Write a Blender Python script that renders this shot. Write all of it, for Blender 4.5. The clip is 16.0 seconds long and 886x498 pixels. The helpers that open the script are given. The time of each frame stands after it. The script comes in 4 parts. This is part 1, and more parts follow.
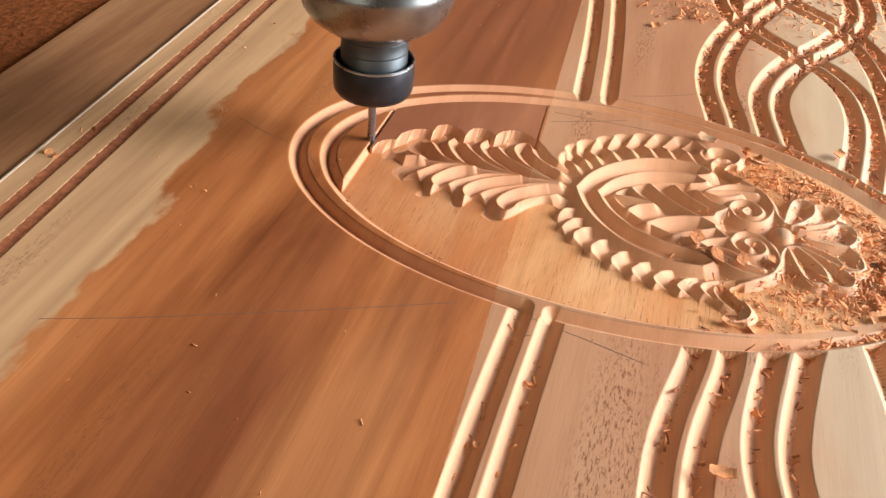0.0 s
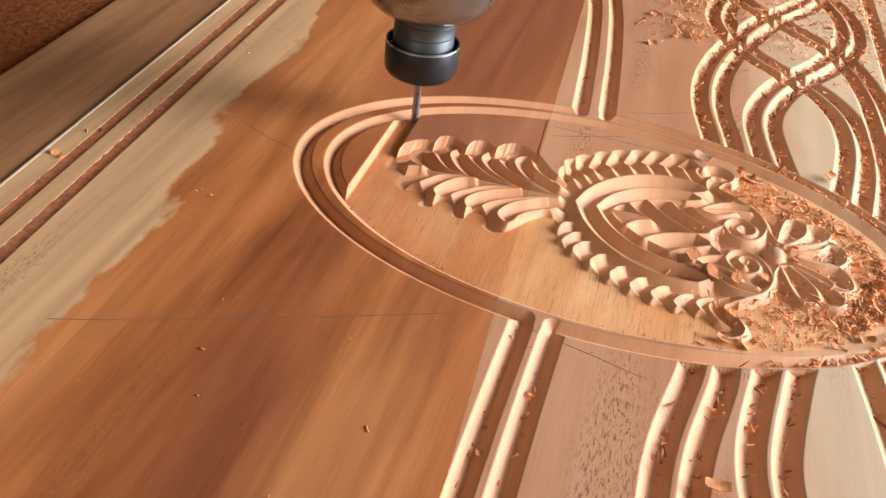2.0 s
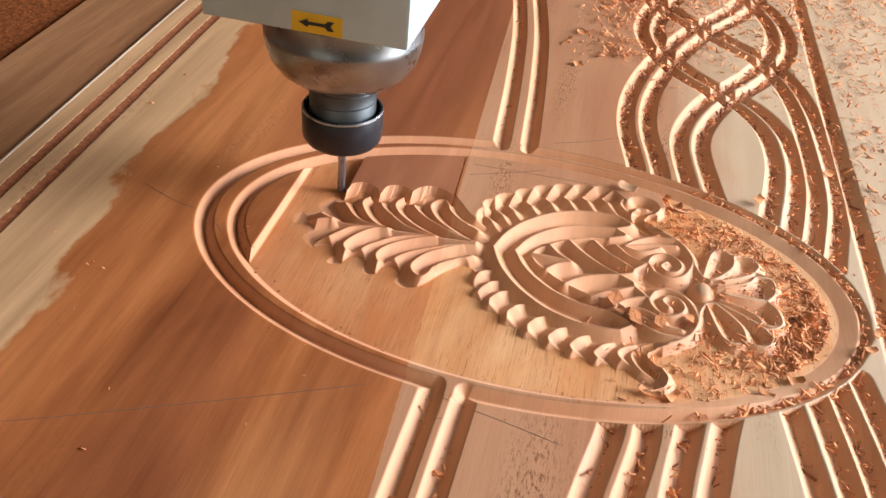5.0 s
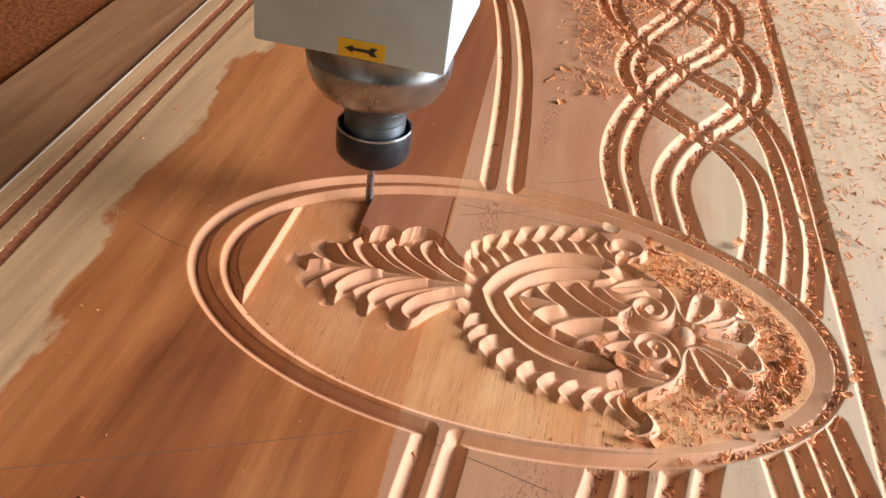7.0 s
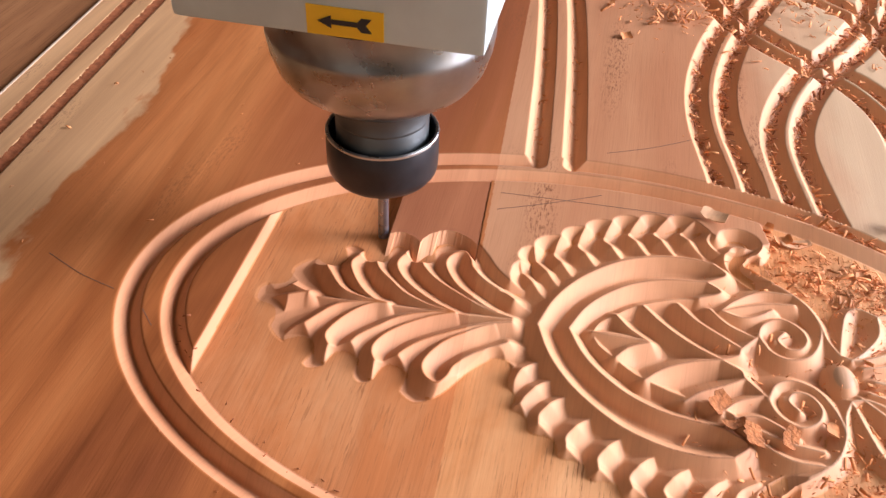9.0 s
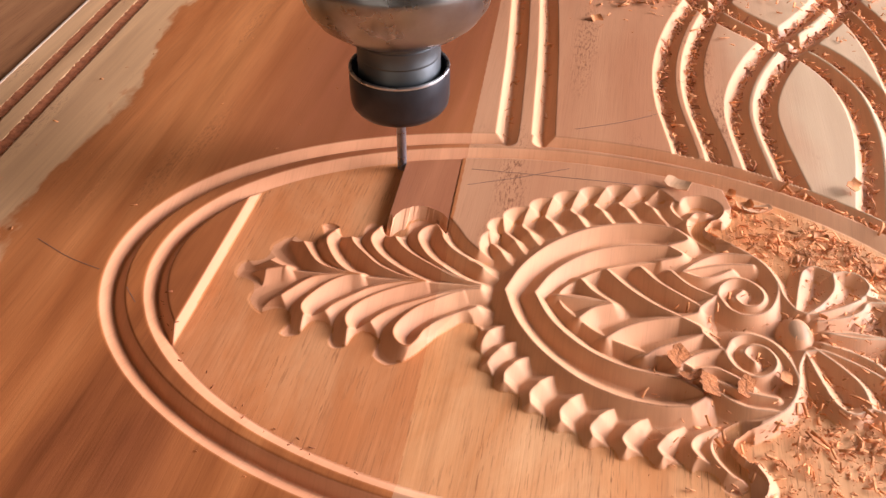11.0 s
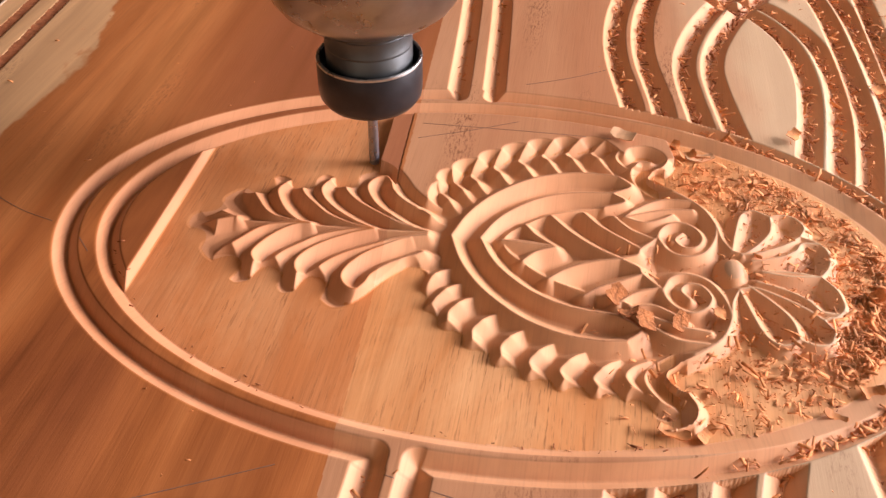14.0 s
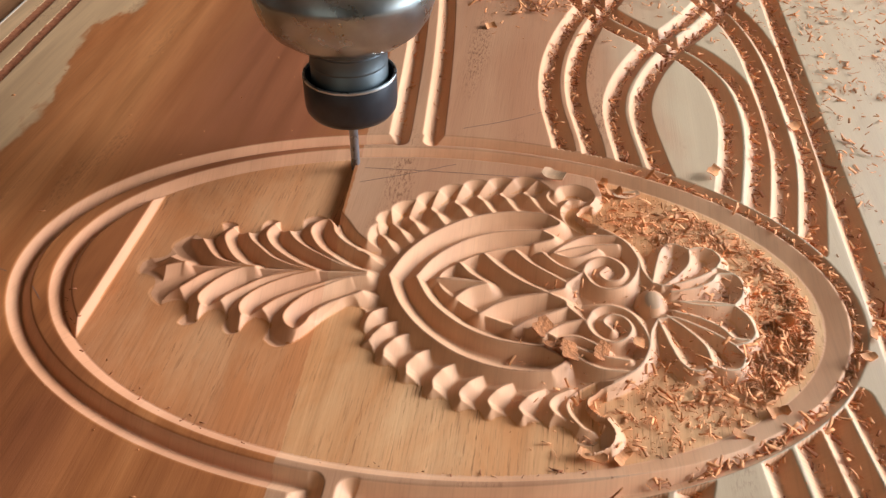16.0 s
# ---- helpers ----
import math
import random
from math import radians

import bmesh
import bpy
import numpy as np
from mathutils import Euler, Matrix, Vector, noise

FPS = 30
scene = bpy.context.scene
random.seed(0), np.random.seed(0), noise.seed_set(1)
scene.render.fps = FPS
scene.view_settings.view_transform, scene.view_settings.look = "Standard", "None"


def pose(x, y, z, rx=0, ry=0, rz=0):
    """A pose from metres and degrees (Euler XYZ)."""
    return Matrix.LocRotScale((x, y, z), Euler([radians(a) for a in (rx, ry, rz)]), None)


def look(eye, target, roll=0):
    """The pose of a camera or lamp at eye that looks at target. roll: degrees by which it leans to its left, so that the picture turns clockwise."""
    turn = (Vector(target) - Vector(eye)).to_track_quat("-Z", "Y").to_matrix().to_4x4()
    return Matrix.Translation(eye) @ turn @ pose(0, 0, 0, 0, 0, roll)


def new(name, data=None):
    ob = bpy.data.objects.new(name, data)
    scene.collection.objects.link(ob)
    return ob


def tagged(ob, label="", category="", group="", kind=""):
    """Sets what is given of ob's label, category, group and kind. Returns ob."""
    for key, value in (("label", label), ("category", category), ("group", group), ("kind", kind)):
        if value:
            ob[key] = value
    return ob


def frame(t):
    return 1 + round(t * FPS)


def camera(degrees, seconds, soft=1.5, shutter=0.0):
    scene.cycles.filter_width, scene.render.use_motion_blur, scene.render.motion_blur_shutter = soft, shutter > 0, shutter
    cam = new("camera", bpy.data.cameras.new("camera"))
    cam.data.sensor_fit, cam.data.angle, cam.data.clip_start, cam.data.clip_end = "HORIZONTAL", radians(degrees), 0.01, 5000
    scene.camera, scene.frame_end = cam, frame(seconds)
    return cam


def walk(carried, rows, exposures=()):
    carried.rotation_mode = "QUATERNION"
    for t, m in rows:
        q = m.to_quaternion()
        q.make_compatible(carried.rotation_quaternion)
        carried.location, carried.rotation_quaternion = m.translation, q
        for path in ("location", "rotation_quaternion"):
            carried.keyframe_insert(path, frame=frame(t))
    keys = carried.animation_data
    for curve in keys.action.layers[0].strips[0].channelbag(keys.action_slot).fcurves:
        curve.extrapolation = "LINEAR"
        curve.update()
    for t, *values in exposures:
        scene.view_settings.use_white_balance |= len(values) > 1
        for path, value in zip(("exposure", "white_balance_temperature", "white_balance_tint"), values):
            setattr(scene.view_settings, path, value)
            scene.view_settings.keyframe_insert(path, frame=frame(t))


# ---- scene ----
cam = camera(54.3, 16.0)
PATH = [
    (0, (0.00425, -0.55118, 0.34765), (-0.08284, -0.16521, 0.04198), 6.086),
    (0.5, (-0.01832, -0.55118, 0.35295), (-0.10404, -0.16352, 0.04902), 7.549),
    (1, (-0.01389, -0.55979, 0.36514), (-0.09829, -0.16637, 0.06832), 7.464),
    (1.5, (-0.00649, -0.55963, 0.36030), (-0.09076, -0.16783, 0.06131), 7.695),
    (2, (-0.00882, -0.56076, 0.35538), (-0.08612, -0.17024, 0.05286), 8.531),
    (2.5, (0.00213, -0.55066, 0.36562), (-0.07136, -0.15485, 0.06908), 7.534),
    (3, (0.00362, -0.53099, 0.36293), (-0.06118, -0.13684, 0.06219), 8.409),
    (3.2, (0.00491, -0.53145, 0.37091), (-0.05645, -0.13633, 0.07071), 9.057),
    (5.3, (0.02141, -0.49281, 0.37352), (-0.04770, -0.10114, 0.07051), 5.338),
    (5.5, (0.00114, -0.48721, 0.35801), (-0.07577, -0.10647, 0.04317), 5.580),
    (6, (0.02353, -0.49055, 0.37791), (-0.03319, -0.09940, 0.07167), 7.168),
    (6.5, (0.01559, -0.50118, 0.39485), (-0.04486, -0.10280, 0.09881), 6.714),
    (7, (0.00438, -0.50404, 0.39800), (-0.04453, -0.10317, 0.10319), 8.245),
    (7.5, (0.02256, -0.50443, 0.41196), (-0.04055, -0.10067, 0.12387), 4.983),
    (8, (0.01975, -0.45490, 0.39834), (-0.05442, -0.05707, 0.10470), 2.444),
    (8.5, (0.01194, -0.37505, 0.36105), (-0.05923, 0.01197, 0.05257), 1.786),
    (9, (-0.01735, -0.31714, 0.31576), (-0.08542, 0.05592, -0.01011), 2.810),
    (9.2, (-0.01370, -0.31296, 0.31221), (-0.08290, 0.05849, -0.01527), 2.266),
    (11.3, (0.00799, -0.34519, 0.31825), (-0.06430, 0.02897, -0.00546), 0.500),
    (11.5, (0.00812, -0.34841, 0.32024), (-0.06126, 0.02683, -0.00284), 0.892),
    (12, (0.01663, -0.34789, 0.31514), (-0.04826, 0.02554, -0.01096), 1.205),
    (12.5, (0.02040, -0.35254, 0.31847), (-0.04466, 0.02262, -0.00561), 0.748),
    (13, (0.02004, -0.35479, 0.32067), (-0.04261, 0.02097, -0.00319), 1.302),
    (13.5, (0.02323, -0.35710, 0.32496), (-0.03510, 0.02117, 0.00322), 1.716),
    (14, (0.03025, -0.35622, 0.30807), (-0.03067, 0.01309, -0.02344), 0.887),
    (14.5, (0.03047, -0.35249, 0.29998), (-0.04177, 0.01447, -0.03187), -1.045),
    (15, (0.04234, -0.36373, 0.31641), (-0.02259, 0.01117, -0.00799), -0.782),
    (15.5, (0.05172, -0.36627, 0.32444), (-0.00355, 0.01296, 0.00331), 0.230),
    (16, (0.05565, -0.36987, 0.33002), (0.00581, 0.01262, 0.01187), 0.650),
]
walk(cam, [(t, look(eye, target, roll)) for t, eye, target, roll in PATH],
     [(0, 0.11, 5850, 4), (3.0, 0.05, 5700, 5), (7.5, -0.06, 5550, 4), (8.5, 0.0, 5350, 1), (9.0, 0.06, 5950, 17), (11.5, 0.03, 6200, 22), (12.0, 0.06, 6300, 26), (12.5, 0.03, 5950, 16),
      (13.0, 0.06, 6100, 23), (13.5, 0.04, 6000, 17), (14.0, -0.05, 6700, 23), (14.5, -0.07, 6400, 10), (15.0, -0.14, 5750, 4), (15.5, -0.2, 5550, 2), (16.0, -0.23, 5300, -1)])

# ---- world and light: an overcast day enters through a wide workshop door ----
world = bpy.data.worlds.new("world")
scene.world = world
world.use_nodes = True
wn = world.node_tree.nodes
sky = wn.new("ShaderNodeTexSky")
sky.sky_type, sky.sun_disc = "NISHITA", False
sky.sun_elevation, sky.sun_rotation = radians(17), radians(100)
world.node_tree.links.new(sky.outputs[0], wn["Background"].inputs[0])
wn["Background"].inputs[1].default_value = 0.045

sun = new("sun", bpy.data.lights.new("sun", "SUN"))
sun.data.energy, sun.data.angle, sun.data.color = 5.0, radians(25), (0.97, 0.97, 1.06)
sun.matrix_world = look((3, 0.75, 1.0), (0, 0, 0))

# area lamps: the sky's light in the door opening, and an added fill to the south
def opening_light(name, eye, target, sx, sy, watts, colour):
    lamp = new(name, bpy.data.lights.new(name, "AREA"))
    lamp.data.shape, lamp.data.size, lamp.data.size_y = "RECTANGLE", sx, sy
    lamp.data.energy, lamp.data.color = watts, colour
    lamp.matrix_world = look(eye, target)
    return lamp

opening_light("door_daylight", (1.27, 0.62, 0.55), (0, 0.3, 0.0), 1.9, 0.9, 42, (0.97, 0.98, 1.06))
# unseen source added behind the viewpoint as a warm fill for shaded sides
opening_light("south_fill", (-0.6, -3.5, 1.3), (0, 0, 0.3), 2.0, 1.0, 25, (1.0, 0.84, 0.64))

# ---- materials ----
def material(name):
    m = bpy.data.materials.new(name)
    m.use_nodes = True
    return m, m.node_tree.nodes, m.node_tree.links, m.node_tree.nodes["Principled BSDF"]


def ramp(nodes, stops):
    r = nodes.new("ShaderNodeValToRGB")
    while len(r.color_ramp.elements) < len(stops):
        r.color_ramp.elements.new(0.5)
    for e, (p, c) in zip(r.color_ramp.elements, stops):
        e.position, e.color = p, (*c, 1)
    return r


def noise_tex(nodes, links, source, scale, size=1.0, detail=4.0, rough=0.55, distortion=0.0):
    mp = nodes.new("ShaderNodeMapping")
    mp.inputs["Scale"].default_value = scale
    links.new(source, mp.inputs[0])
    n = nodes.new("ShaderNodeTexNoise")
    n.inputs["Scale"].default_value, n.inputs["Detail"].default_value = size, detail
    n.inputs["Roughness"].default_value, n.inputs["Distortion"].default_value = rough, distortion
    links.new(mp.outputs[0], n.inputs["Vector"])
    return n


def mix(nodes, links, fac, a, b, how="MIX"):
    m = nodes.new("ShaderNodeMix")
    m.data_type, m.blend_type = "RGBA", how
    for value, socket in ((fac, 0), (a, 6), (b, 7)):
        if isinstance(value, (int, float)):
            m.inputs[socket].default_value = value
        elif isinstance(value, tuple):
            m.inputs[socket].default_value = (*value, 1)
        else:
            links.new(value, m.inputs[socket])
    return m.outputs[2]


def calc(nodes, links, how, a, b):
    m = nodes.new("ShaderNodeMath")
    m.operation = how
    for n, v in enumerate((a, b)):
        if isinstance(v, (int, float)):
            m.inputs[n].default_value = v
        else:
            links.new(v, m.inputs[n])
    return m.outputs[0]


def wood(name, *look_of, **more):
    m, nodes, links, bsdf = material(name)
    wood_nodes(nodes, links, bsdf, *look_of, **more)
    return m


def carved(name, top, cut):
    """One plank: its planed face, and the fresh wood wherever the cutter went below it."""
    m, nodes, links, bsdf = material(name)
    wood_nodes(nodes, links, bsdf, *top[0], **top[1])
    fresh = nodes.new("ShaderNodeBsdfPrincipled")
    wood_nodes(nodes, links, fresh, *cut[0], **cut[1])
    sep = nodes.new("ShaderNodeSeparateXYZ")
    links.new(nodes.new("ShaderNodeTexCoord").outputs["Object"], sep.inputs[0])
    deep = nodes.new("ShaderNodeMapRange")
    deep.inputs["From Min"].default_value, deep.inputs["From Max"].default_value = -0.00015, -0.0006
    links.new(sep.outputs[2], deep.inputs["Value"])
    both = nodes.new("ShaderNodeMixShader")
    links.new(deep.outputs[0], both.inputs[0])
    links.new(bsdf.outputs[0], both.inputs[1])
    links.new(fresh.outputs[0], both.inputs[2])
    links.new(both.outputs[0], nodes["Material Output"].inputs[0])
    return m


def wood_nodes(nodes, links, bsdf, dark, mid, light, roughness, sap=None, pores=0.25, bump=0.15, spots=0.0, grain=1.0, flecks=(), zones=(), dashes=0.0):
    """Planed or routed timber with its grain along y; sap: pale sapwood past a ragged line."""
    co = nodes.new("ShaderNodeTexCoord").outputs["Object"]
    broad = noise_tex(nodes, links, co, (9, 1.3, 9), 1.0, 5, 0.6, 0.6)
    bands = noise_tex(nodes, links, co, (75, 3.2, 40), 1.0, 4, 0.6, 0.4)
    fine = noise_tex(nodes, links, co, (900, 22, 40), 1.0, 3, 0.6)
    col = ramp(nodes, [(0.3, dark), (0.5, mid), (0.68, light)])
    links.new(broad.outputs[0], col.inputs[0])
    stripe = ramp(nodes, [(0.3, (1 - 0.22 * grain, 1 - 0.26 * grain, 1 - 0.3 * grain)), (0.7, (1 + 0.14 * grain, 1 + 0.13 * grain, 1 + 0.1 * grain))])
    links.new(bands.outputs[0], stripe.inputs[0])
    out = mix(nodes, links, 1.0, col.outputs[0], stripe.outputs[0], "MULTIPLY")
    pore = ramp(nodes, [(0.3, (1 - pores, 1 - pores * 1.1, 1 - pores * 1.2)), (0.5, (1, 1, 1))])
    links.new(fine.outputs[0], pore.inputs[0])
    out = mix(nodes, links, 1.0, out, pore.outputs[0], "MULTIPLY")
    if sap:
        colour, at, lean, side, soft = sap
        sep = nodes.new("ShaderNodeSeparateXYZ")
        links.new(co, sep.inputs[0])
        wander = noise_tex(nodes, links, co, (30, 13, 1), 1.0, 5, 0.55)
        drift = noise_tex(nodes, links, co, (4, 3.6, 1), 1.0, 2, 0.5)
        line = calc(nodes, links, "ADD", calc(nodes, links, "SUBTRACT", sep.outputs[0], at), calc(nodes, links, "MULTIPLY", calc(nodes, links, "SUBTRACT", wander.outputs[0], 0.5), 0.075))
        line = calc(nodes, links, "ADD", line, calc(nodes, links, "MULTIPLY", calc(nodes, links, "SUBTRACT", drift.outputs[0], 0.5), 0.08))
        line = calc(nodes, links, "ADD", line, calc(nodes, links, "MULTIPLY", sep.outputs[1], lean))
        edge = ramp(nodes, [(0.5 - soft, (0, 0, 0)), (0.5 + soft, (1, 1, 1))])
        links.new(calc(nodes, links, "ADD", calc(nodes, links, "MULTIPLY", line, 4.0 * side), 0.5), edge.inputs[0])
        pale = mix(nodes, links, 1.0, colour, stripe.outputs[0], "MULTIPLY")
        out = mix(nodes, links, edge.outputs[0], out, pale)
    def patch(x, y, sx, sy):
        """1 in the middle of an oval place on the board, 0 at its rim, with a ragged edge."""
        mp = nodes.new("ShaderNodeMapping")
        mp.inputs["Location"].default_value = (-x / sx, -y / sy, 0)
        mp.inputs["Scale"].default_value = (1 / sx, 1 / sy, 0)
        links.new(co, mp.inputs[0])
        g = nodes.new("ShaderNodeTexGradient")
        g.gradient_type = "SPHERICAL"
        links.new(mp.outputs[0], g.inputs[0])
        ragged = calc(nodes, links, "MULTIPLY", calc(nodes, links, "SUBTRACT", bands.outputs[0], 0.5), 0.9)
        soft = ramp(nodes, [(0.05, (0, 0, 0)), (0.6, (1, 1, 1))])
        links.new(calc(nodes, links, "MULTIPLY", g.outputs[1], calc(nodes, links, "ADD", ragged, 1.0)), soft.inputs[0])
        return soft.outputs[0]

    for x, y, sx, sy, colour, much in zones:
        out = mix(nodes, links, calc(nodes, links, "MULTIPLY", patch(x, y, sx, sy), much), out, mix(nodes, links, 1.0, colour, stripe.outputs[0], "MULTIPLY"))
    if spots:
        where = noise_tex(nodes, links, co, (26, 5, 1), 1.0, 2, 0.5)
        dots = noise_tex(nodes, links, co, (640, 150, 1), 1.0, 5, 0.8)
        w = ramp(nodes, [(0.58, (0, 0, 0)), (0.7, (1, 1, 1))])
        d = ramp(nodes, [(0.52, (0, 0, 0)), (0.57, (1, 1, 1))])
        links.new(where.outputs[0], w.inputs[0])
        links.new(dots.outputs[0], d.inputs[0])
        w_all = w.outputs[0]
        for f in flecks:
            w_all = calc(nodes, links, "MAXIMUM", w_all, patch(*f))
        both = calc(nodes, links, "MULTIPLY", w_all, d.outputs[0])
        out = mix(nodes, links, calc(nodes, links, "MULTIPLY", both, spots), out, (0.2, 0.07, 0.027))
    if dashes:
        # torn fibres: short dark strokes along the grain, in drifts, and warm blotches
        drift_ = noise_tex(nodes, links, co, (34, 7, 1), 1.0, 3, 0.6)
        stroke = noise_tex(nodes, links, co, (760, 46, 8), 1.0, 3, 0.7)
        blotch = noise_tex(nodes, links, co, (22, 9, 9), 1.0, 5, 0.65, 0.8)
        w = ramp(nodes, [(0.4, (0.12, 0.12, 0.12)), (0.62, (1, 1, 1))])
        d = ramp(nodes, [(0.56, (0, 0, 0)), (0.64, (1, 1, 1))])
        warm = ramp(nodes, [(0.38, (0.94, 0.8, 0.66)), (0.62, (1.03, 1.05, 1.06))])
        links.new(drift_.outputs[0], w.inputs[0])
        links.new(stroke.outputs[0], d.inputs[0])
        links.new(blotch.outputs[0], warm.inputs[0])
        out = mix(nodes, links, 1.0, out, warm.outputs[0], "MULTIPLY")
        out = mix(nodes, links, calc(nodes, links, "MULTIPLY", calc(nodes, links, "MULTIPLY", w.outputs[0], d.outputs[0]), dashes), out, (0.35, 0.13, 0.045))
    links.new(out, bsdf.inputs["Base Color"])
    rough = ramp(nodes, [(0.3, (roughness - 0.1,) * 3), (0.7, (roughness + 0.08,) * 3)])
    links.new(bands.outputs[0], rough.inputs[0])
    links.new(rough.outputs[0], bsdf.inputs["Roughness"])
    bsdf.inputs["Specular IOR Level"].default_value = 0.18
    bp = nodes.new("ShaderNodeBump")
    bp.inputs["Strength"].default_value, bp.inputs["Distance"].default_value = bump, 0.0008
    links.new(fine.outputs[0], bp.inputs["Height"])
    links.new(bp.outputs[0], bsdf.inputs["Normal"])


def plain(name, colour, roughness, metallic=0.0, vary=0.12, scale=60.0, bump=0.0, gloss=0.5):
    m, nodes, links, bsdf = material(name)
    co = nodes.new("ShaderNodeTexCoord").outputs["Object"]
    n = noise_tex(nodes, links, co, (1, 1, 1), scale, 4, 0.6)
    c = ramp(nodes, [(0.3, tuple(v * (1 - vary) for v in colour)), (0.7, tuple(min(1, v * (1 + vary)) for v in colour))])
    links.new(n.outputs[0], c.inputs[0])
    links.new(c.outputs[0], bsdf.inputs["Base Color"])
    r = ramp(nodes, [(0.3, (max(0.02, roughness - 0.08),) * 3), (0.7, (roughness + 0.08,) * 3)])
    links.new(n.outputs[0], r.inputs[0])
    links.new(r.outputs[0], bsdf.inputs["Roughness"])
    bsdf.inputs["Metallic"].default_value = metallic
    bsdf.inputs["Specular IOR Level"].default_value = gloss
    if bump:
        bp = nodes.new("ShaderNodeBump")
        bp.inputs["Strength"].default_value, bp.inputs["Distance"].default_value = bump, 0.002
        links.new(n.outputs[0], bp.inputs["Height"])
        links.new(bp.outputs[0], bsdf.inputs["Normal"])
    return m


TOP_L = ((0.18, 0.048, 0.016), (0.44, 0.141, 0.039), (0.6, 0.226, 0.071), 0.45), dict(sap=((0.63, 0.36, 0.168), -0.305, 0.075, -1, 0.012), pores=0.14, grain=1.05, spots=0.55, flecks=((-0.215, -0.33, 0.014, 0.13), (-0.165, -0.36, 0.012, 0.12), (-0.25, 0.06, 0.012, 0.05)), zones=((-0.14, 0.32, 0.13, 0.46, (0.26, 0.08, 0.033), 0.85), (-0.17, -0.3, 0.06, 0.2, (0.26, 0.08, 0.03), 0.35), (-0.1, -0.33, 0.05, 0.2, (0.55, 0.22, 0.075), 0.6)))
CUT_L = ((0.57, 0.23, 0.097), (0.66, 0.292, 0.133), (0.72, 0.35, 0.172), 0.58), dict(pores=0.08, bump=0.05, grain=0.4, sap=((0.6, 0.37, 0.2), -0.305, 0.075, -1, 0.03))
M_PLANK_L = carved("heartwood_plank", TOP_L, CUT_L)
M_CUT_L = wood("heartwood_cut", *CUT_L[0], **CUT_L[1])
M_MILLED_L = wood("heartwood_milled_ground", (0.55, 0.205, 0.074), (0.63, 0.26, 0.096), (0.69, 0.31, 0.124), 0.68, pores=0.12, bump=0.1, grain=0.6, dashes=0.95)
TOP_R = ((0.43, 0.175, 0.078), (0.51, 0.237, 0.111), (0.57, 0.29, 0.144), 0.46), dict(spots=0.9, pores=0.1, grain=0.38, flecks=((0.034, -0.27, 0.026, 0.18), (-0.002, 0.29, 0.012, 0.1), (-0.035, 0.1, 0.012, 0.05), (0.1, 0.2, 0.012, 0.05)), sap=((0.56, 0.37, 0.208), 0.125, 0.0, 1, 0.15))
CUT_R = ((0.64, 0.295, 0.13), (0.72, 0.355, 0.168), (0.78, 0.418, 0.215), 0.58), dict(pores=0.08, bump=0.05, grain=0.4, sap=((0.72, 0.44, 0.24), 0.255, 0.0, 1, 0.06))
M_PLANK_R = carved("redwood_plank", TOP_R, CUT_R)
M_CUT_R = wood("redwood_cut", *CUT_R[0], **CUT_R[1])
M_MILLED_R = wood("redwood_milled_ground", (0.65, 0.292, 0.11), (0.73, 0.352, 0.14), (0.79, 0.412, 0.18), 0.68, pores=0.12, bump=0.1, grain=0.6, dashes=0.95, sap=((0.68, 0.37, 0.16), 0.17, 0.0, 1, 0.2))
M_STRIP = wood("dark_heartwood", (0.2, 0.065, 0.03), (0.32, 0.11, 0.047), (0.42, 0.16, 0.07), 0.45, pores=0.1, grain=0.5)
M_BED = wood("bed_plank", (0.2, 0.078, 0.028), (0.34, 0.148, 0.056), (0.46, 0.224, 0.092), 0.82)
M_PALE = wood("pale_board", (0.5, 0.36, 0.24), (0.6, 0.45, 0.31), (0.68, 0.53, 0.38), 0.55)
M_DUST = plain("red_sawdust", (0.24, 0.07, 0.019), 0.95, 0, 0.35, 150, 1.0, 0.05)
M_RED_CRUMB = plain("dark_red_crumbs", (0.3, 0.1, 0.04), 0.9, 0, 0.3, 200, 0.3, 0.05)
M_STEEL = plain("brushed_steel", (0.33, 0.345, 0.34), 0.3, 1.0, 0.16, 40)
M_NECK = plain("turned_steel", (0.11, 0.118, 0.116), 0.46, 1.0, 0.1, 40)
M_NUT = plain("black_oxide_steel", (0.035, 0.034, 0.036), 0.38, 0.55, 0.2, 80)
M_RIM = plain("worn_steel_edge", (0.6, 0.58, 0.55), 0.3, 1.0, 0.1, 80)
M_BIT = plain("carbide", (0.3, 0.31, 0.33), 0.3, 0.9, 0.1, 150)
M_BOX = plain("grey_paint", (0.47, 0.53, 0.495), 0.45, 0, 0.11, 22)
M_YELLOW = plain("yellow_label", (0.8, 0.47, 0.01), 0.4, 0, 0.05, 60)
M_INK = plain("black_ink", (0.02, 0.018, 0.016), 0.5, 0, 0.1, 60)
M_CHIP = plain("wood_shaving", (0.66, 0.26, 0.088), 0.75, 0, 0.5, 90, 0.2, 0.2)
M_FLAKE = plain("fibrous_flake", (0.4, 0.145, 0.05), 0.8, 0, 0.45, 420, 0.8, 0.1)
M_CHIP2 = plain("pale_shaving", (0.66, 0.36, 0.18), 0.7, 0, 0.25, 90, 0.2, 0.2)
# bounce tone of the unseen walls, set dim and warm
M_WALL = plain("unseen_wall_tone", (0.3, 0.235, 0.165), 0.9, 0, 0.1, 3, 0.2)
M_FLOOR = plain("concrete", (0.3, 0.28, 0.26), 0.85, 0, 0.2, 5, 0.3)
M_PENCIL = plain("pencil_line", (0.2, 0.1, 0.06), 0.6, 0, 0.3, 300)

